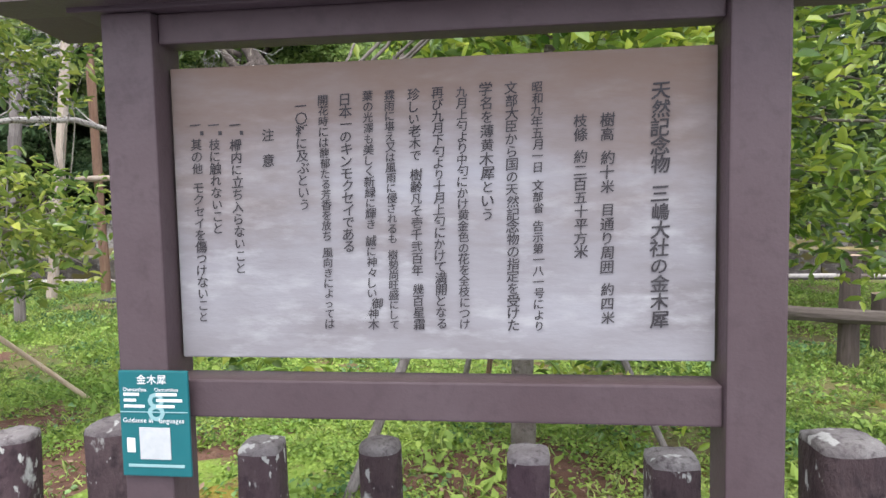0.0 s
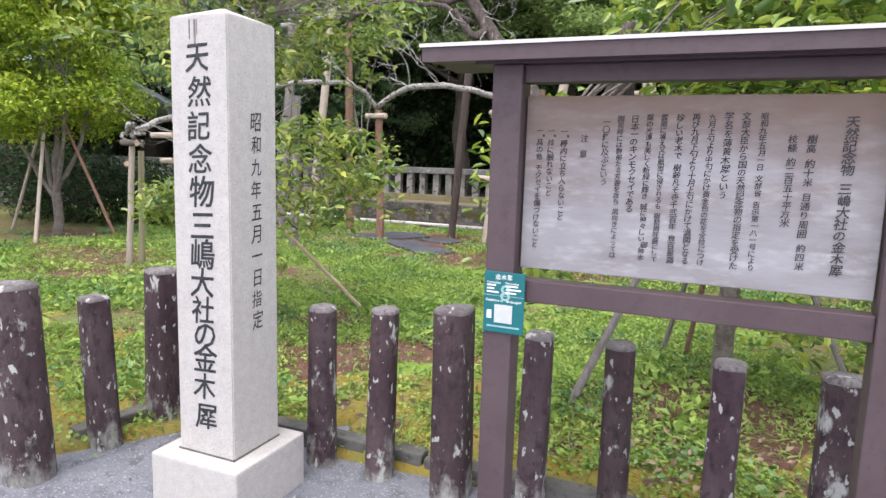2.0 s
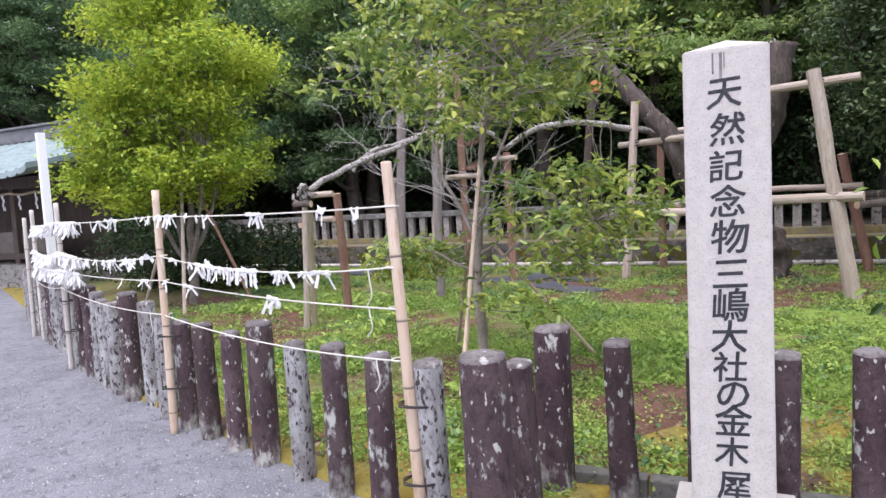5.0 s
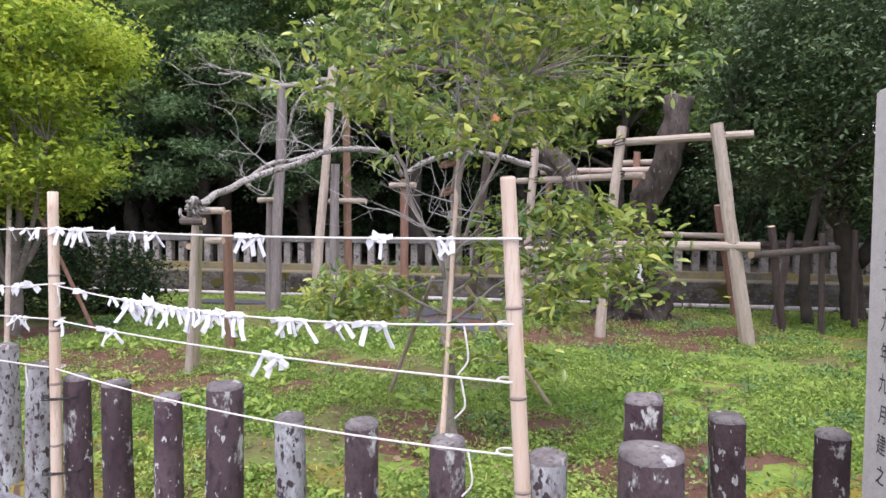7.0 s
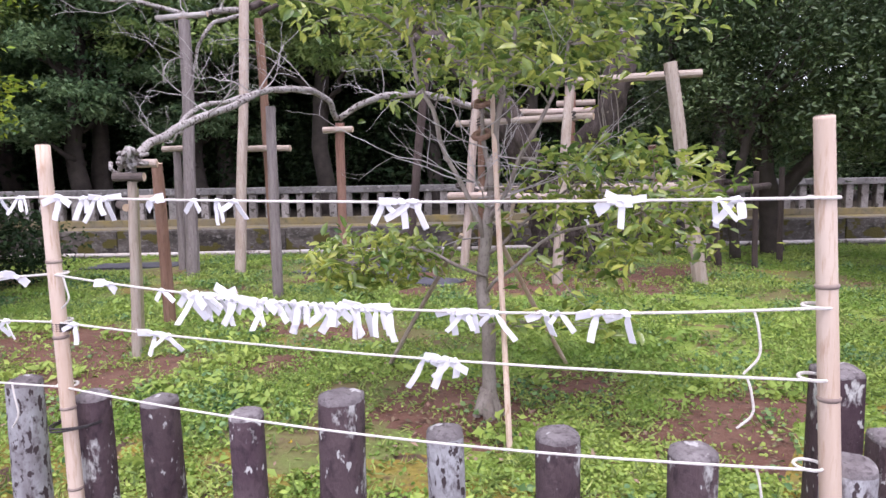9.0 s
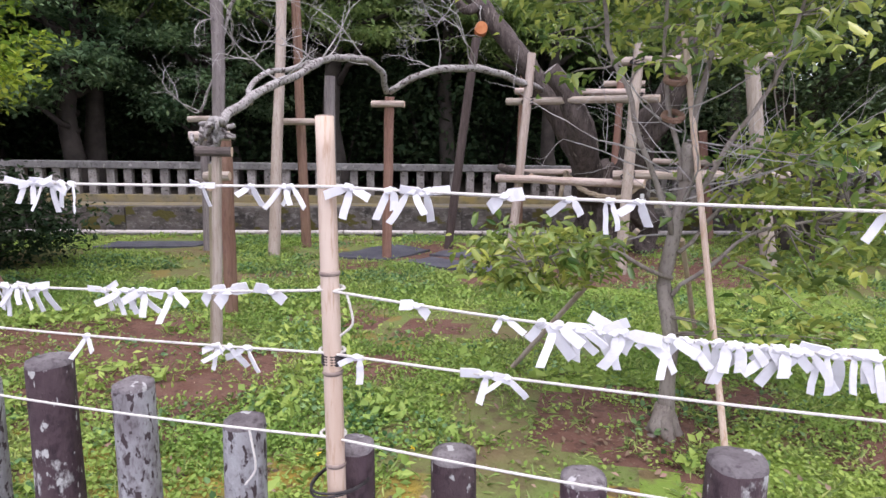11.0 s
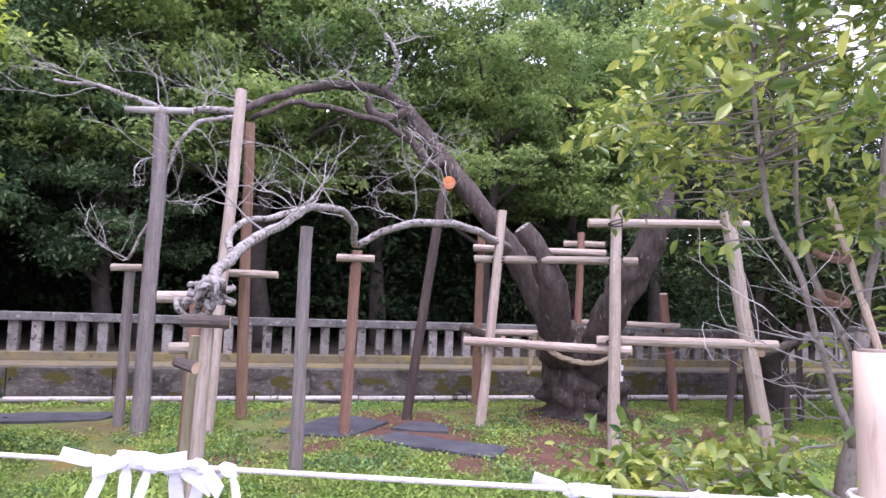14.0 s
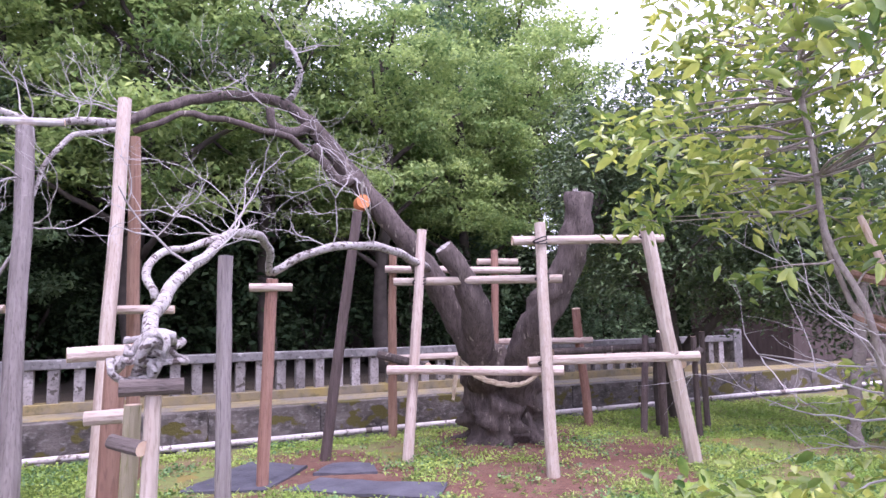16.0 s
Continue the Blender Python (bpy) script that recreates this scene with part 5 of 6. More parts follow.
tagged(part("twig_spray", tw, M_TWIG, old, "bare pale grey twigs"), kind="stuff")
tips = rng.normal(size=(900, 3)) * (1.0, 0.5, 0.35) + (-7.3 + 4.0, 10.3 - 11, 5.3)
lf = new("sparse_leaves", leaf_mesh("sparse_leaves", tips, rng.uniform(0.05, 0.1, 900), M_LEAFDARK))
lf.parent = old
rope = thing("straw_rope", (-4.0, 10.4, 0), "thick twisted straw rope hung round the old trunk", "straw rope")
bm = bmesh.new()
cpath = smooth_path([(-0.75, -0.05, 1.28), (-0.45, -0.25, 1.02), (-0.05, -0.42, 0.93), (0.25, -0.35, 1.0), (0.48, -0.1, 1.22)], 7)
for k in range(3):
    tube(bm, [p + Vector((0.018 * math.cos(i * 0.9 + k * 2.1), 0.018 * math.sin(i * 0.9 + k * 2.1), 0.018 * math.sin(i * 0.9 + k * 2.1 + 1))) for i, p in enumerate(cpath)], 0.021, 6)
tube(bm, [(-0.72, -0.12, 1.3), (-0.78, -0.18, 1.0), (-0.82, -0.2, 0.72)], [0.03, 0.036, 0.02], 7)
part("rope_strand", bm, M_STRAW, rope)


def shide(p, k, parent, name="paper_streamer"):
    """A zigzag folded paper streamer."""
    bm, q = bmesh.new(), Vector((0, 0, 0))
    for i in range(4):
        sx = 0.028 * k * (1 if i % 2 else -1)
        box(bm, -0.028 * k + sx * 0.5, 0.028 * k + sx * 0.5, -0.003, 0.003, -0.075 * k * (i + 1), -0.075 * k * i, 0, Matrix.Rotation(rnd.uniform(-0.2, 0.2), 4, "Z"))
    ob = part(name, bm, M_PAPER, parent)
    ob.matrix_basis = pose(*p)
    return ob


shide((0.42, -0.42, 1.0), 1.0, rope)

# ---- living trees ----


def ellipsoid_clumps(c, r, n, shell=0.55, rough=0.25, zmin=None):
    out = []
    while len(out) < n:
        d = Vector((rnd.gauss(0, 1), rnd.gauss(0, 1), rnd.gauss(0, 1))).normalized()
        k = (shell + (1 - shell) * rnd.random() ** 0.6) * (1 + rough * 2 * noise.noise(d * 2.2 + Vector(c)))
        p = Vector(c) + Vector((d.x * r[0], d.y * r[1], d.z * r[2])) * k
        if zmin is None or p.z > zmin:
            out.append(p)
    return out


def tree(name, loc, lab, trunk_paths, bark, crown, material, leaf, clump_n, per, spread, branch_n=40, aspect=0.42, droop=0.1, cat="tree", br=0.012, zmin=0.3, extra=(), full=False):
    ob = thing(name, loc, lab, cat)
    ends = []
    for i, (pts, r0, r1) in enumerate(trunk_paths):
        bm = bmesh.new()
        path = limb(bm, pts, r0, r1, 9, 6, 0.25, wiggle=0.045)
        ends += path[len(path) // 3:]
        part("limb" if i else "trunk", bm, bark, ob, smooth=True)
    cl = []
    for c, r, k in crown:
        cl += ellipsoid_clumps(c, r, int(clump_n * k), zmin=zmin)
    bm = bmesh.new()
    for p in rnd.sample(cl, min(branch_n, len(cl))):
        e = min(ends, key=lambda q: (q - p).length + 0.6 * max(0, q.z - p.z))
        mid = e.lerp(p, 0.5) + Vector((rnd.uniform(-1, 1), rnd.uniform(-1, 1), rnd.uniform(-0.2, 0.6))) * 0.12 * (p - e).length
        limb(bm, [e, mid, p], br, br * 0.3, 5, 4, 0, False, wiggle=0.03)
    tagged(part("branchwork", bm, bark, ob, smooth=True), kind="stuff")
    pts = clumps([tuple(p) for p in cl] + list(extra), per, spread)
    lf = new("crown", leaf_mesh("crown", pts, rng.uniform(leaf * 0.6, leaf * 1.25, len(pts)), material, aspect, droop, full=full))
    lf.parent = ob
    return ob


def stake(a, b, r, material, lab):
    base = Vector((a[0], a[1], 0))
    ob = part("stake", log(bmesh.new(), (0, 0, -0.03), Vector(b) - base, r, r * 0.9, 8), [material, M_CUT])
    ob.location = base
    return tagged(ob, lab, "stake", "tree stakes")


# the young osmanthus inside the fence
tree("young_tree", (-3.65, 3.82, 0), "young osmanthus with sparse bright green leaves",
     [([(0, 0, -0.05), (0.02, 0, 0.5), (-0.03, 0.02, 1.1), (0.03, 0, 1.7)], 0.048, 0.036),
      ([(0.03, 0, 1.5), (0.1, 0.05, 2.1), (0.22, 0.1, 2.8), (0.3, 0.1, 3.6)], 0.022, 0.009), ([(-0.02, 0, 1.2), (-0.25, -0.1, 1.8), (-0.45, -0.1, 2.5), (-0.5, -0.1, 3.4)], 0.018, 0.008),
      ([(0.0, 0, 1.3), (0.35, -0.1, 1.9), (0.6, 0.0, 2.6)], 0.016, 0.008), ([(0, 0, 1.5), (-0.1, 0.3, 2.2), (-0.15, 0.4, 3.2)], 0.017, 0.008),
      ([(0, 0, 0.95), (-0.4, -0.2, 1.12), (-0.8, -0.3, 1.05)], 0.013, 0.006), ([(0, 0, 0.85), (0.4, 0.1, 1.2), (0.95, 0.3, 1.35)], 0.014, 0.006), ([(0.02, 0, 1.1), (0.35, 0.4, 1.4), (0.75, 0.85, 1.6)], 0.013, 0.006)]
     + [([(0.16 * math.cos(a), 0.16 * math.sin(a), -0.03), (0.07 * math.cos(a), 0.07 * math.sin(a), 0.05), (0, 0, 0.2)], 0.03, 0.05) for a in (0.3, 1.5, 2.8, 3.9, 5.2)],
     M_BARKYOUNG, [((0.1, 0.2, 2.85), (1.15, 1.15, 0.92), 0.85), ((0.25, 0.35, 3.6), (1.0, 1.05, 0.9), 0.5), ((-0.75, -0.1, 1.06), (0.40, 0.32, 0.16), 0.15), ((0.75, 0.3, 1.38), (0.68, 0.6, 0.45), 0.32),
                  ((0.45, -0.2, 0.75), (0.3, 0.25, 0.25), 0.03)],
     M_LEAFYOUNG, 0.086, 265, 22, (0.085, 0.085, 0.05), 380, 0.42, 0.2, br=0.0065, full=True)
bm = bmesh.new()
for k in range(16):
    an = k * 0.8
    twigs(bm, (-3.65 + rnd.uniform(-0.06, 0.06), 3.85 + rnd.uniform(-0.06, 0.06), rnd.uniform(1.15, 1.95)), (math.cos(an), math.sin(an), rnd.uniform(-0.1, 0.35)), rnd.uniform(0.5, 0.85), 0.0055, 2, 0.6, None, 4)
sprigs = part("twig_spray", bm, M_TWIG, bpy.data.objects["young_tree"], "thin bare grey twigs below the leaves")
sprigs.location = (3.65, -3.82, 0)
tagged(sprigs, kind="stuff")
stake((-3.37, 3.21), (-3.665, 4.02, 2.335), 0.018, M_BAMBOO, "thin bamboo stake tied to the young tree")
stake((-4.72, 4.65), (-3.85, 3.95, 1.2), 0.018, M_LOGPALE, "slanting wooden stake bracing the young tree")
stake((-3.27, 5.1), (-3.6, 4.0, 1.15), 0.018, M_BAMBOO, "slanting wooden stake bracing the young tree")
for z in (1.85, 2.05):
    bm = bmesh.new()
    tube(bm, [(-3.70 + 0.05 * math.cos(q), 3.93 + 0.10 * math.sin(q), z + 0.03 * math.sin(q)) for q in np.linspace(0, 2 * math.pi, 13)], 0.018, 6)
    tagged(part("palm_tie", bm, M_LOGRED), "reddish palm-fibre tie binding the stake to the young tree", "tie", "palm ties")

# the lime-green bush by the gravel
LIME = []
for k in range(46):
    an, z = rnd.uniform(0, 6.28), 1.8 + 3.5 * (k + 0.5) / 46
    rr = 1.55 * math.sqrt(max(0.06, 1 - ((z - 3.3) / 2.15) ** 2)) * rnd.uniform(0.3, 1.0) ** 0.6
    LIME.append(((rr * math.cos(an), rr * math.sin(an), z), (rnd.uniform(0.4, 0.7), rnd.uniform(0.4, 0.7), rnd.uniform(0.2, 0.34)), rnd.uniform(0.7, 1.2)))
tree("lime_tree", (-10.8, 4.65, 0), "round lime-green leafy tree held by slanting stakes",
     [([(0, 0, -0.05), (0.05, 0, 0.6), (0, 0, 1.2), (0.1, 0, 2.0), (0.0, 0, 3.6)], 0.085, 0.03), ([(0, 0, 0.5), (-0.4, 0, 1.3), (-0.8, 0.1, 2.5)], 0.05, 0.02), ([(0, 0, 0.6), (0.4, 0, 1.4), (0.8, 0, 2.6)], 0.05, 0.02),
      ([(0, 0, 0.8), (0.1, 0.4, 1.6), (0.2, 0.7, 3.0)], 0.045, 0.02), ([(0, 0, 0.6), (-0.2, -0.4, 1.5), (-0.4, -0.7, 2.9)], 0.045, 0.02)],
     M_BARKGREY, LIME, M_LEAFLIME, 0.10, 44, 24, (0.15, 0.15, 0.07), 160, 0.5, 0.1, br=0.016)
stake((-9.78, 4.0), (-10.6, 4.5, 2.2), 0.03, M_LOGPALE, "slanting pale stake bracing the lime-green tree")
stake((-10.0, 5.3), (-10.65, 4.75, 2.0), 0.028, M_LOGRED, "slanting reddish stake bracing the lime-green tree")
stake((-11.8, 4.2), (-11.0, 4.6, 2.1), 0.028, M_LOGPALE, "slanting pale stake bracing the lime-green tree")

# the tree behind the notice board
tree("sign_tree", (0.08, 5.4, 0), "bushy osmanthus with fresh green leaves behind the notice board",
     [([(0, 0, -0.05), (0.02, 0, 0.6), (0.1, 0, 1.3), (0.2, 0, 2.4)], 0.075, 0.04), ([(0.05, 0, 0.8), (-0.2, -0.7, 1.25), (-0.45, -1.55, 1.7)], 0.04, 0.012), ([(0.05, 0, 0.9), (0.6, 0.1, 1.5), (1.1, 0, 2.3)], 0.045, 0.02),
      ([(0.1, 0, 1.2), (0.3, 0.5, 2.0), (0.4, 0.7, 2.8)], 0.04, 0.02)],
     M_BARKGREY, [((0.5, -0.35, 2.25), (0.98, 1.1, 0.8), 0.9), ((1.5, 0.2, 2.0), (0.9, 0.8, 1.0), 0.4), ((-0.46, -1.6, 1.35), (0.2, 0.24, 0.5), 0.10), ((0.55, 0.25, 0.42), (0.45, 0.4, 0.26), 0.04)],
     M_LEAFSIGN, 0.09, 520, 18, (0.12, 0.12, 0.08), 110, 0.42, 0.05, br=0.011, zmin=0.12, full=True)
stake((-0.47, 4.28), (-0.15, 5.2, 1.5), 0.027, M_LOGGREY, "slanting grey stake bracing the tree behind the board")
stake((-0.38, 5.9), (0.0, 5.45, 1.4), 0.02, M_LOGRED, "slanting brown stake bracing the tree behind the board")
stake((0.98, 5.35), (0.25, 5.4, 1.5), 0.02, M_LOGGREY, "slanting grey stake bracing the tree behind the board")
stake((-0.57, 5.88), (-0.1, 5.5, 1.3), 0.02, M_LOGGREY, "slanting grey stake beside the evergreen")

# the broad dark evergreen right of the old trunk
tree("dark_evergreen", (-0.6, 12.3, 0), "broad dark green evergreen with low spreading limbs",
     [([(0, 0, -0.05), (-0.1, -0.1, 0.9), (-0.25, -0.3, 1.8), (-0.2, -0.3, 3.5)], 0.20, 0.10), ([(-0.2, -0.2, 1.5), (-1.0, -0.8, 2.6), (-1.8, -1.1, 3.3)], 0.11, 0.05),
      ([(0, 0, 1.0), (0.9, -0.6, 2.2), (2.0, -0.8, 3.0)], 0.13, 0.05), ([(-0.7, -0.8, 0), (-0.75, -0.9, 1.2), (-0.5, -1.0, 2.4)], 0.09, 0.06)],
     M_BARKDARK, [((0.4, -0.3, 3.8), (2.9, 2.2, 2.0), 1.0), ((2.6, -0.8, 3.0), (2.2, 1.8, 1.6), 0.5), ((-0.8, -0.8, 4.2), (1.6, 1.2, 1.4), 0.3)],
     M_LEAFEVER, 0.10, 1250, 38, (0.20, 0.20, 0.10), 110, 0.45, 0.15, br=0.03)
tree("leaning_tree", (0.35, 9.35, 0), "slim leaning tree with dark leaves", [([(0, 0, -0.05), (0.1, 0, 1.0), (0.3, 0, 2.2), (0.5, 0.1, 3.4)], 0.10, 0.05), ([(0.2, 0, 1.5), (1.0, 0.2, 2.5), (1.6, 0.2, 3.2)], 0.06, 0.03)],
     M_BARKGREY, [((1.4, 0.2, 3.0), (1.7, 1.3, 1.3), 1.0), ((2.4, -0.4, 1.9), (1.3, 1.0, 1.0), 0.5)], M_LEAFEVER, 0.105, 420, 20, (0.17, 0.17, 0.11), 60, 0.45, 0.12, br=0.02)

# low dark shrubs beside the lime tree
for x, y, r, h in ((-12.4, 5.5, 1.25, 1.2), (-11.7, 6.6, 1.1, 1.0), (-13.8, 5.2, 1.2, 1.3)):
    tree("dark_shrub", (x, y, 0), "low dark green shrub on the lawn", [([(0, 0, -0.03), (0.05, 0, 0.3), (0, 0, 0.6)], 0.05, 0.02), ([(0, 0, 0.1), (0.3, 0, 0.4), (0.5, 0, 0.7)], 0.03, 0.01)], M_BARKDARK,
         [((0, 0, h * 0.6), (r, r * 0.8, h * 0.62), 1.0)], M_LEAFDARK, 0.10, 260, 16, (0.13, 0.13, 0.09), 30, 0.5, 0.0, "shrub", 0.012, 0.1)

# ---- the wood behind ----


def wood_tree(seed, material, bark, h, spread_r, low=0.30, sprays=26, leaf=0.155):
    ob = thing("woodland_tree", (0, 0, 0), "tall evergreen woodland tree with a dense crown", "tree", "woodland trees")
    bm = bmesh.new()
    paths = [([(0, 0, -0.2), (0.2, 0, h * 0.25), (-0.1, 0.2, h * 0.55), (0.1, 0, h * 0.9)], 0.26, 0.07)]
    blobs = []
    for k in range(sprays):
        f = (k + 0.5) / sprays
        an, z0 = seed + k * 2.4, h * (low + (0.90 - low) * f)
        rr = spread_r * math.sqrt(max(0.1, 1 - (f * 0.95) ** 2.2)) * rnd.uniform(0.55, 1.05)
        tip = (math.cos(an) * rr, math.sin(an) * rr, z0 + h * 0.08)
        if k % 2 == 0:
            paths.append(([(0, 0, z0 * 0.9), (tip[0] * 0.5, tip[1] * 0.5, z0 + h * 0.02), tip], 0.085, 0.025))
        blobs.append(((tip[0] * 0.86, tip[1] * 0.86, tip[2] + 0.1), (spread_r * rnd.uniform(0.26, 0.42), spread_r * rnd.uniform(0.26, 0.42), h * rnd.uniform(0.035, 0.06)), rnd.uniform(0.8, 1.2)))
    for pts, r0, r1 in paths:
        limb(bm, pts, r0, r1, 7, 4, 0.2, wiggle=0.1)
    part("trunk", bm, bark, ob, smooth=True)
    cl = []
    for c, r, k in blobs:
        cl += ellipsoid_clumps(c, r, int(24 * k), 0.5, 0.35)
    pts = clumps([tuple(p) for p in cl], 46, (0.21, 0.21, 0.07))
    lf = new("crown", leaf_mesh("crown", pts, rng.uniform(leaf * 0.65, leaf * 1.25, len(pts)), material, 0.5, 0.2, up=1.4))
    lf.parent = ob
    return ob


def understory(seed, material):
    ob = thing("woodland_shrub", (0, 0, 0), "dense dark shrub under the woodland trees", "shrub", "woodland shrubs")
    for k in range(5):
        an = seed + k * 1.3
        bm = bmesh.new()
        limb(bm, [(0, 0, -0.1), (0.4 * math.cos(an), 0.4 * math.sin(an), 0.9), (0.9 * math.cos(an), 0.9 * math.sin(an), 2.0)], 0.06, 0.02, 6, 4, 0.1)
        part("stem", bm, M_BARKDARK, ob)
    cl = ellipsoid_clumps((0, 0, 1.75), (1.7, 1.3, 1.5), 260, 0.6, 0.3, 0.2)
    pts = clumps([tuple(p) for p in cl], 22, (0.22, 0.22, 0.13))
    lf = new("crown", leaf_mesh("crown", pts, rng.uniform(0.10, 0.2, len(pts)), material, 0.5, 0.1))
    lf.parent = ob
    return ob


def plant(src, first, s, w, k, z=0.45):
    m = Matrix.Translation(along(s, w, z)) @ Matrix.Rotation(rnd.uniform(0, 6.28), 4, "Z")
    if first:
        src.matrix_basis = m @ Matrix.Diagonal((k, k, k, 1))
        return src
    ob = copy_thing(src, m)
    ob.scale = (k, k, k)
    return ob


KINDS = [wood_tree(0.3, M_LEAFWOOD, M_BARKDARK, 10.5, 3.3), wood_tree(1.4, M_LEAFWOODB, M_BARKDARK, 12.5, 3.6), wood_tree(2.2, M_LEAFWOOD, M_BARKDARK, 9.0, 3.0), wood_tree(0.9, M_LEAFWOODB, M_BARKDARK, 6.8, 2.2, 0.2, 22, 0.14)]
used = set()
for s, w, k, kind in ((-25, 5, 1.0, 1), (-20, 4.5, 1.0, 1), (-16.5, 5.5, 1.0, 1), (-13, 4.6, 1.0, 2), (-10, 5.6, 1.0, 1), (-7.0, 4.4, 1.0, 0), (-4.0, 5.4, 1.05, 0), (-1.2, 4.4, 1.05, 2), (1.6, 5.5, 0.95, 0),
                      (4.2, 4.8, 0.84, 0), (7.0, 6.2, 0.84, 0), (9.6, 6.0, 0.9, 0), (12.8, 7, 0.6, 0), (16, 7, 0.66, 2), (-28, 12, 1.2, 1), (-22, 10, 1.15, 1), (-18, 11, 1.1, 2), (-14.5, 10, 1.2, 0), (-11, 12, 1.1, 1),
                      (-7.5, 10, 1.25, 1), (-4, 12, 1.1, 0), (-0.5, 10, 1.2, 0), (2.8, 10.5, 0.95, 2), (6.0, 11, 0.85, 0), (9.0, 11.5, 1.15, 1), (11.5, 15, 1.1, 0), (20, 12, 0.8, 1), (-31, 5, 1.1, 1), (-34, 9, 1.2, 1), (4.6, 8.2, 0.85, 0), (7.6, 9.5, 1.0, 2),
                      (-24, 2.2, 1.05, 1), (-30, 0.5, 1.15, 1), (-35, -2, 1.2, 1), (-36, 3.5, 1.2, 1), (-40, -6, 1.3, 1), (-33.5, 1.0, 1.2, 1), (-42, 0.5, 1.4, 1), (-39, -3.5, 1.3, 1), (-46, -5, 1.5, 1), (-12.5, 3.6, 0.95, 3), (-9.6, 4.2, 1.0, 3), (-7.0, 3.6, 1.05, 3), (10.8, 9.5, 1.2, 0), (-4.4, 4.4, 0.9, 3), (-15.5, 3.4, 1.0, 3), (-37, 8, 1.5, 1), (-33, 10, 1.5, 1), (-29, 8, 1.4, 1), (-44, 3, 1.6, 1), (-41, 8, 1.6, 1), (-48, 0, 1.7, 1)):
    plant(KINDS[kind], kind not in used, s, w, k)
    used.add(kind)
SH = [understory(0.2, M_LEAFDARK), understory(1.1, M_LEAFWOODB)]
done = set()
s = -22.0
while s < 17:
    kind = rnd.randrange(2)
    plant(SH[kind], kind not in done, s, rnd.uniform(6.5, 9.0), rnd.uniform(0.95, 1.4) * (0.8 if s > 8 else 1))
    done.add(kind)
    s += rnd.uniform(1.9, 2.6)
s = -34.0
while s < 9:
    plant(SH[rnd.randrange(2)], False, s, rnd.uniform(12.5, 15.0), rnd.uniform(2.1, 2.9))
    s += rnd.uniform(2.6, 3.6)
for s, w in ((-36, 3), (-39, 1), (-42, 3.5), (-45, 0), (-48, 2), (-52, -2), (-40, -4), (-46, -6)):
    plant(SH[rnd.randrange(2)], False, s, w, rnd.uniform(2.2, 2.8))
# dark sheet closes gaps between trees; the wood's shade is its colour
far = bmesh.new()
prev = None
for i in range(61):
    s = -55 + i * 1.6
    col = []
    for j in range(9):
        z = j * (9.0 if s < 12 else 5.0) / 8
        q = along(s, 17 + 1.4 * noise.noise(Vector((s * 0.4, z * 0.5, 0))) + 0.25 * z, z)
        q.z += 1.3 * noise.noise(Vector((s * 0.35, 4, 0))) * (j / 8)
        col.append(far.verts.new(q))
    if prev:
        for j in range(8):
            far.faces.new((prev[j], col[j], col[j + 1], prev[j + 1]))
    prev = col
tagged(part("far_wood", far, M_FARWOOD, smooth=True), "dark backdrop sheet for the shaded depth of the wood", "wood", kind="backdrop")

# ---- shrine hall ----
hall = thing("shrine_hall", (-22.5, 2.6, 0), "dark timber shrine hall with green copper roof on stone platform", "shrine hall", rz=19)
L, D = 5.6, 5.0
plat = part("stone_platform", box(bmesh.new(), -0.4, L + 0.4, -0.4, D, -0.05, 0.55, 0.03), M_BALUSTER, hall, "pale stone platform")
for i in range(15):
    part("base_stone", box(bmesh.new(), -0.45 + i * 0.42, -0.06 + i * 0.42, -0.62, -0.38, -0.05, 0.16 + rnd.uniform(-0.02, 0.02), 0.03), M_BALUSTER, plat)
part("back_wall", box(bmesh.new(), 0, L, 1.3, 1.45, 0.5, 2.7), M_SHRINEWOOD, hall)
for i in range(5):
    x = 0.05 + i * (L - 0.1) / 4
    part("column", box(bmesh.new(), x - 0.09, x + 0.09, -0.09, 0.09, 0.5, 2.65, 0.01), M_SHRINEWOOD, hall)
    if i < 4:
        part("wall_panel", box(bmesh.new(), x + 0.1, x + 1.3, 0.02, 0.06, 0.78, 1.32, 0.004), M_PLASTER, hall, "greyed timber panel")
part("sill_beam", box(bmesh.new(), -0.1, L + 0.1, -0.12, 0.12, 0.66, 0.80, 0.01), M_SHRINEWOOD, hall)
part("eave_beam", box(bmesh.new(), -0.3, L + 0.3, -0.14, 0.14, 2.36, 2.62, 0.01), M_SHRINEWOOD, hall)
bm = bmesh.new()
rows = []
for j in range(11):
    t = j / 10
    y = -1.35 + (D / 2 + 1.35) * t
    z = 2.62 + 1.32 * (0.55 * t + 0.45 * t * t)
    rows.append((y, z))
rows += [(D - y, z) for y, z in reversed(rows[:-1])]
nx = 100
grid = []
for i in range(nx + 1):
    x = -1.2 + (L + 2.4) * i / nx
    e = max(0, abs(i / nx - 0.5) * 2 - 0.8) / 0.2
    grid.append([bm.verts.new((x, y, z + 0.12 * e * e + (0.045 if i % 4 == 0 else 0.0))) for y, z in rows])
for i in range(nx):
    for j in range(len(rows) - 1):
        bm.faces.new((grid[i][j], grid[i + 1][j], grid[i + 1][j + 1], grid[i][j + 1]))
ext = bmesh.ops.extrude_face_region(bm, geom=list(bm.faces))
for v in ext["geom"]:
    if isinstance(v, bmesh.types.BMVert):
        v.co.z -= 0.12
roof = part("roof", bm, M_COPPER, hall, "ribbed green copper roof")
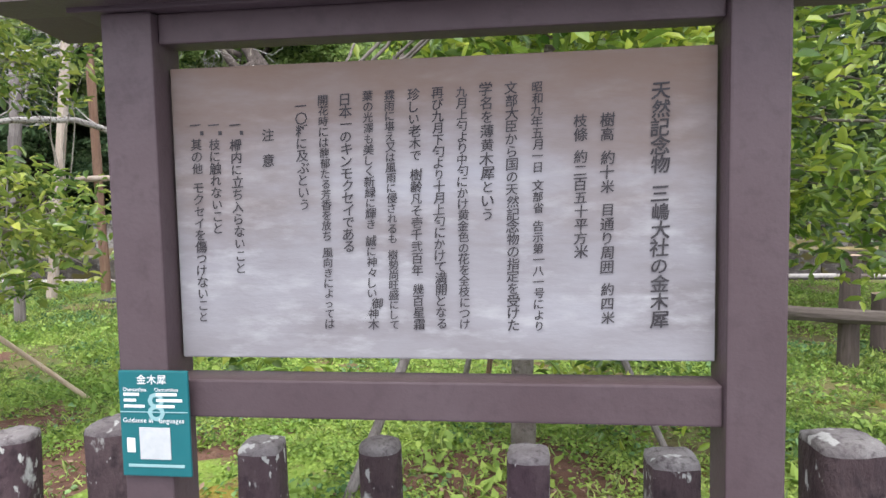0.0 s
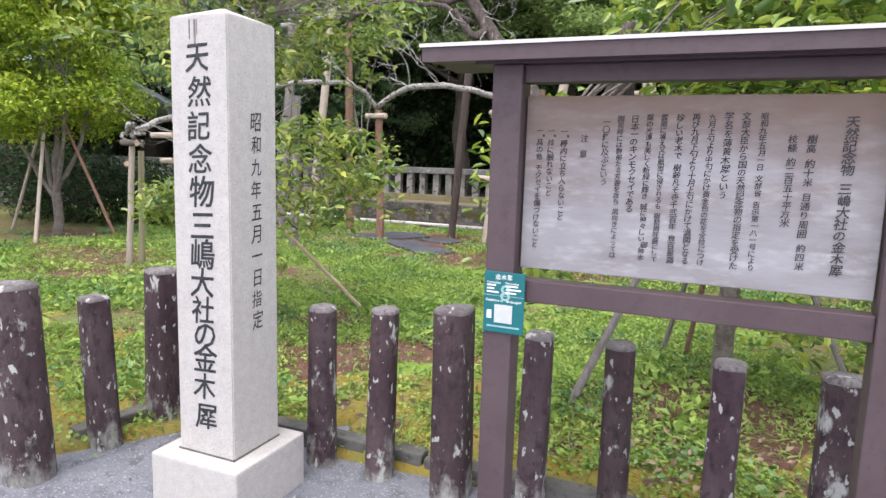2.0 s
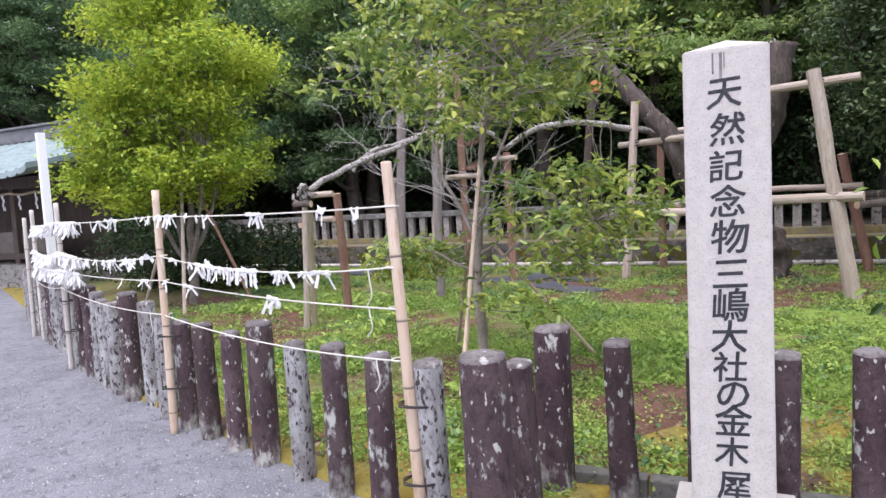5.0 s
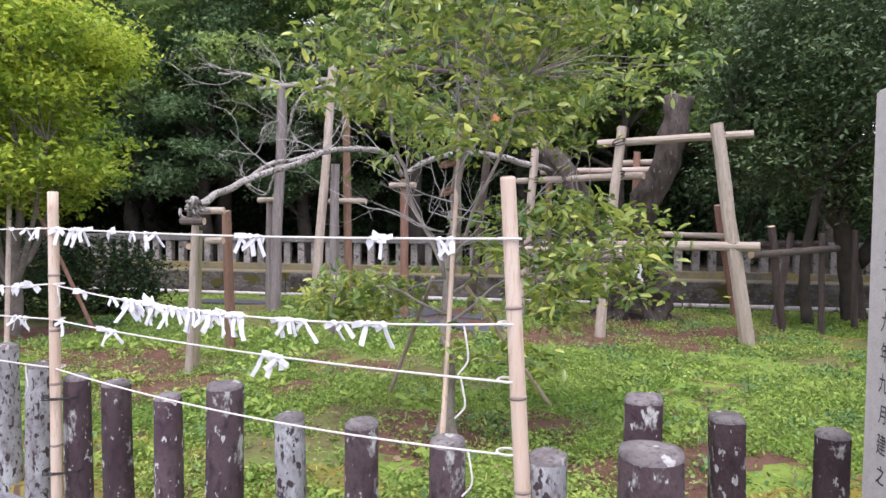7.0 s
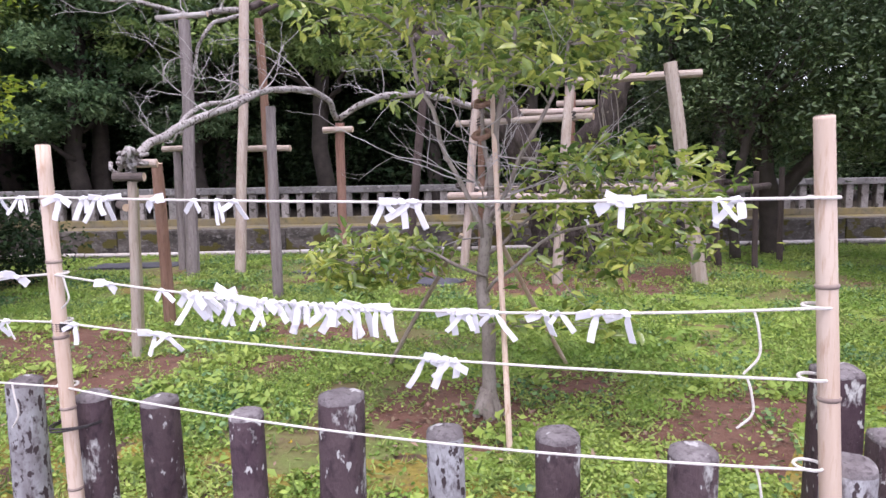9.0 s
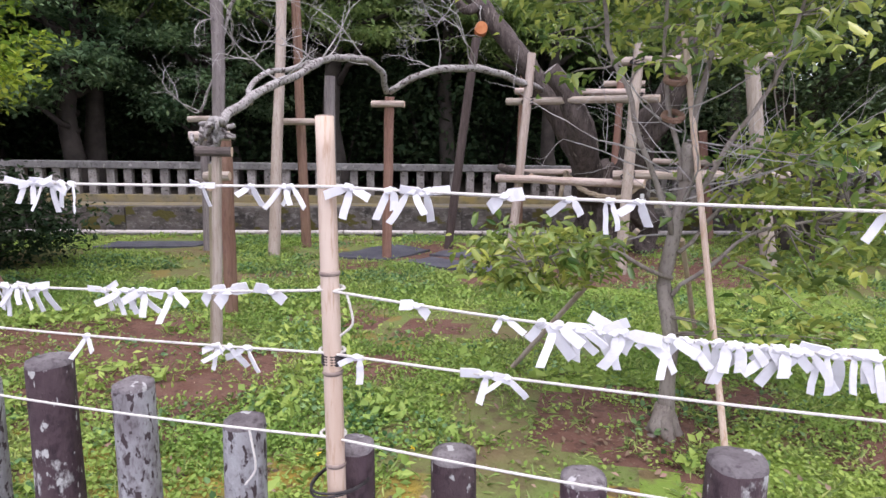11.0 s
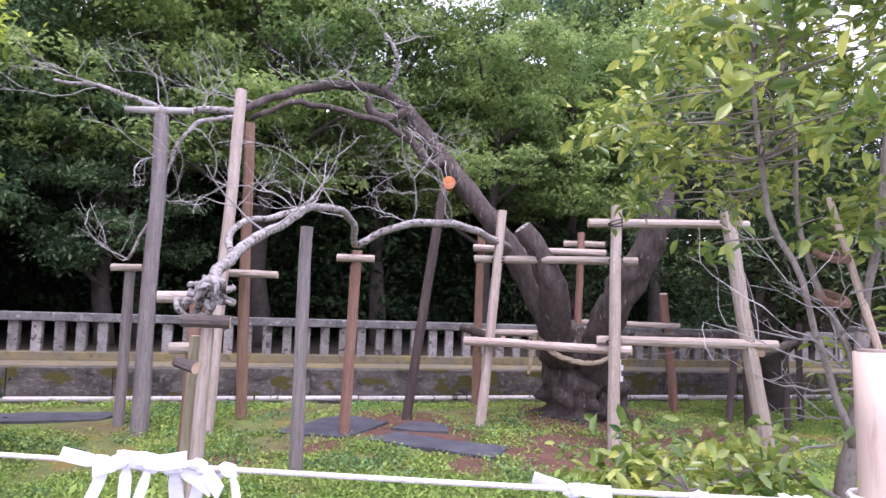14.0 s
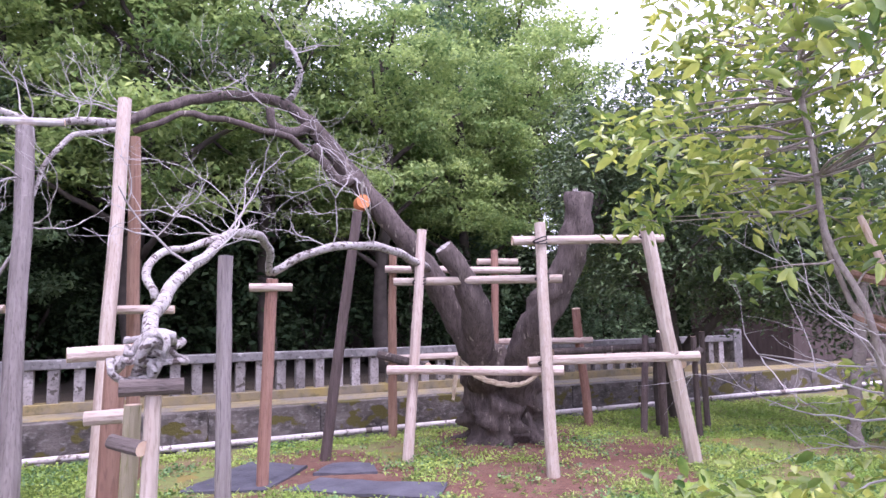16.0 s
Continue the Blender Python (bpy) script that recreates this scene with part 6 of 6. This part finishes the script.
part("ridge", box(bmesh.new(), -1.3, L + 1.3, D / 2 - 0.25, D / 2 + 0.25, 3.86, 4.24, 0.05), M_TILE, roof, "dark ridge beam")
part("ridge_cap", box(bmesh.new(), -1.4, L + 1.4, D / 2 - 0.34, D / 2 + 0.34, 4.24, 4.31, 0.03), M_TILE, roof)
part("ridge_end", box(bmesh.new(), -1.5, -1.25, D / 2 - 0.4, D / 2 + 0.4, 3.76, 4.5, 0.06), M_TILE, roof)
part("gable_board", box(bmesh.new(), -1.18, -1.08, -1.2, D + 1.2, 2.5, 2.66, 0.01), M_SHRINEWOOD, hall)
bm = bmesh.new()
tube(bm, [(x, -0.18, 2.25 - 0.05 * math.sin(x * 3) ** 2) for x in np.arange(0, L + 0.1, 0.25)], 0.03, 6)
hrope = part("hanging_rope", bm, M_STRAW, hall)
for i in range(9):
    shide((0.3 + i * 0.62, -0.19, 2.22), 1.25, hrope)
annex = thing("shrine_annex", (-33.5, 0.2, 0), "low dark timber annex with a tiled roof", "shrine annex", rz=19)
part("wall", box(bmesh.new(), 0, 9.5, 0, 4, 0.4, 2.4), M_SHRINEWOOD, annex)
part("white_panel", box(bmesh.new(), 0.3, 9.2, -0.05, -0.01, 1.1, 2.1), M_PLASTER, annex, "greyed wall panel")
part("base", box(bmesh.new(), -0.2, 9.7, -0.2, 4.2, -0.05, 0.4), M_BALUSTER, annex)
bm = bmesh.new()
for x in (-0.8, 10.3):
    for y, z in ((-1, 2.3), (2, 3.7), (5, 2.3), (2, 3.5)):
        bm.verts.new((x, y, z))
bm.verts.ensure_lookup_table()
v = bm.verts
for k in range(4):
    bm.faces.new((v[k], v[(k + 1) % 4], v[4 + (k + 1) % 4], v[4 + k]))
bm.faces.new((v[0], v[1], v[2], v[3]))
bm.faces.new((v[4], v[5], v[6], v[7]))
part("roof", bm, M_TILE, annex, "dark tiled roof")

store = thing("far_storehouse", (5.2, 17.6, 0.45), "low far storehouse with a pale blue-grey roof", "storehouse", rz=19)
part("wall", box(bmesh.new(), 0, 6, 0, 3.5, 0, 2.6), M_SHRINEWOOD, store)
bm = bmesh.new()
vv = [bm.verts.new((x, y, z)) for x in (-0.6, 6.6) for y, z in ((-0.9, 2.5), (1.75, 4.5), (4.4, 2.5), (1.75, 4.36))]
for k in range(4):
    bm.faces.new((vv[k], vv[(k + 1) % 4], vv[4 + (k + 1) % 4], vv[4 + k]))
bm.faces.new(vv[:4])
bm.faces.new(vv[4:])
roof = part("roof", bm, M_STOREROOF, store, "pale blue-grey tiled roof")
rib = finish(tube(bmesh.new(), [(0, -0.92, 2.5), (0, 1.75, 4.515)], 0.045, 6), "roof_rib", M_STOREROOF)
for k in range(24):
    ob = new("roof_rib", rib)
    ob.parent = roof
    ob.location = (-0.5 + k * 0.304, 0, 0)
part("ridge", box(bmesh.new(), -0.7, 6.7, 1.55, 1.95, 4.44, 4.68, 0.03), M_TILE, roof)
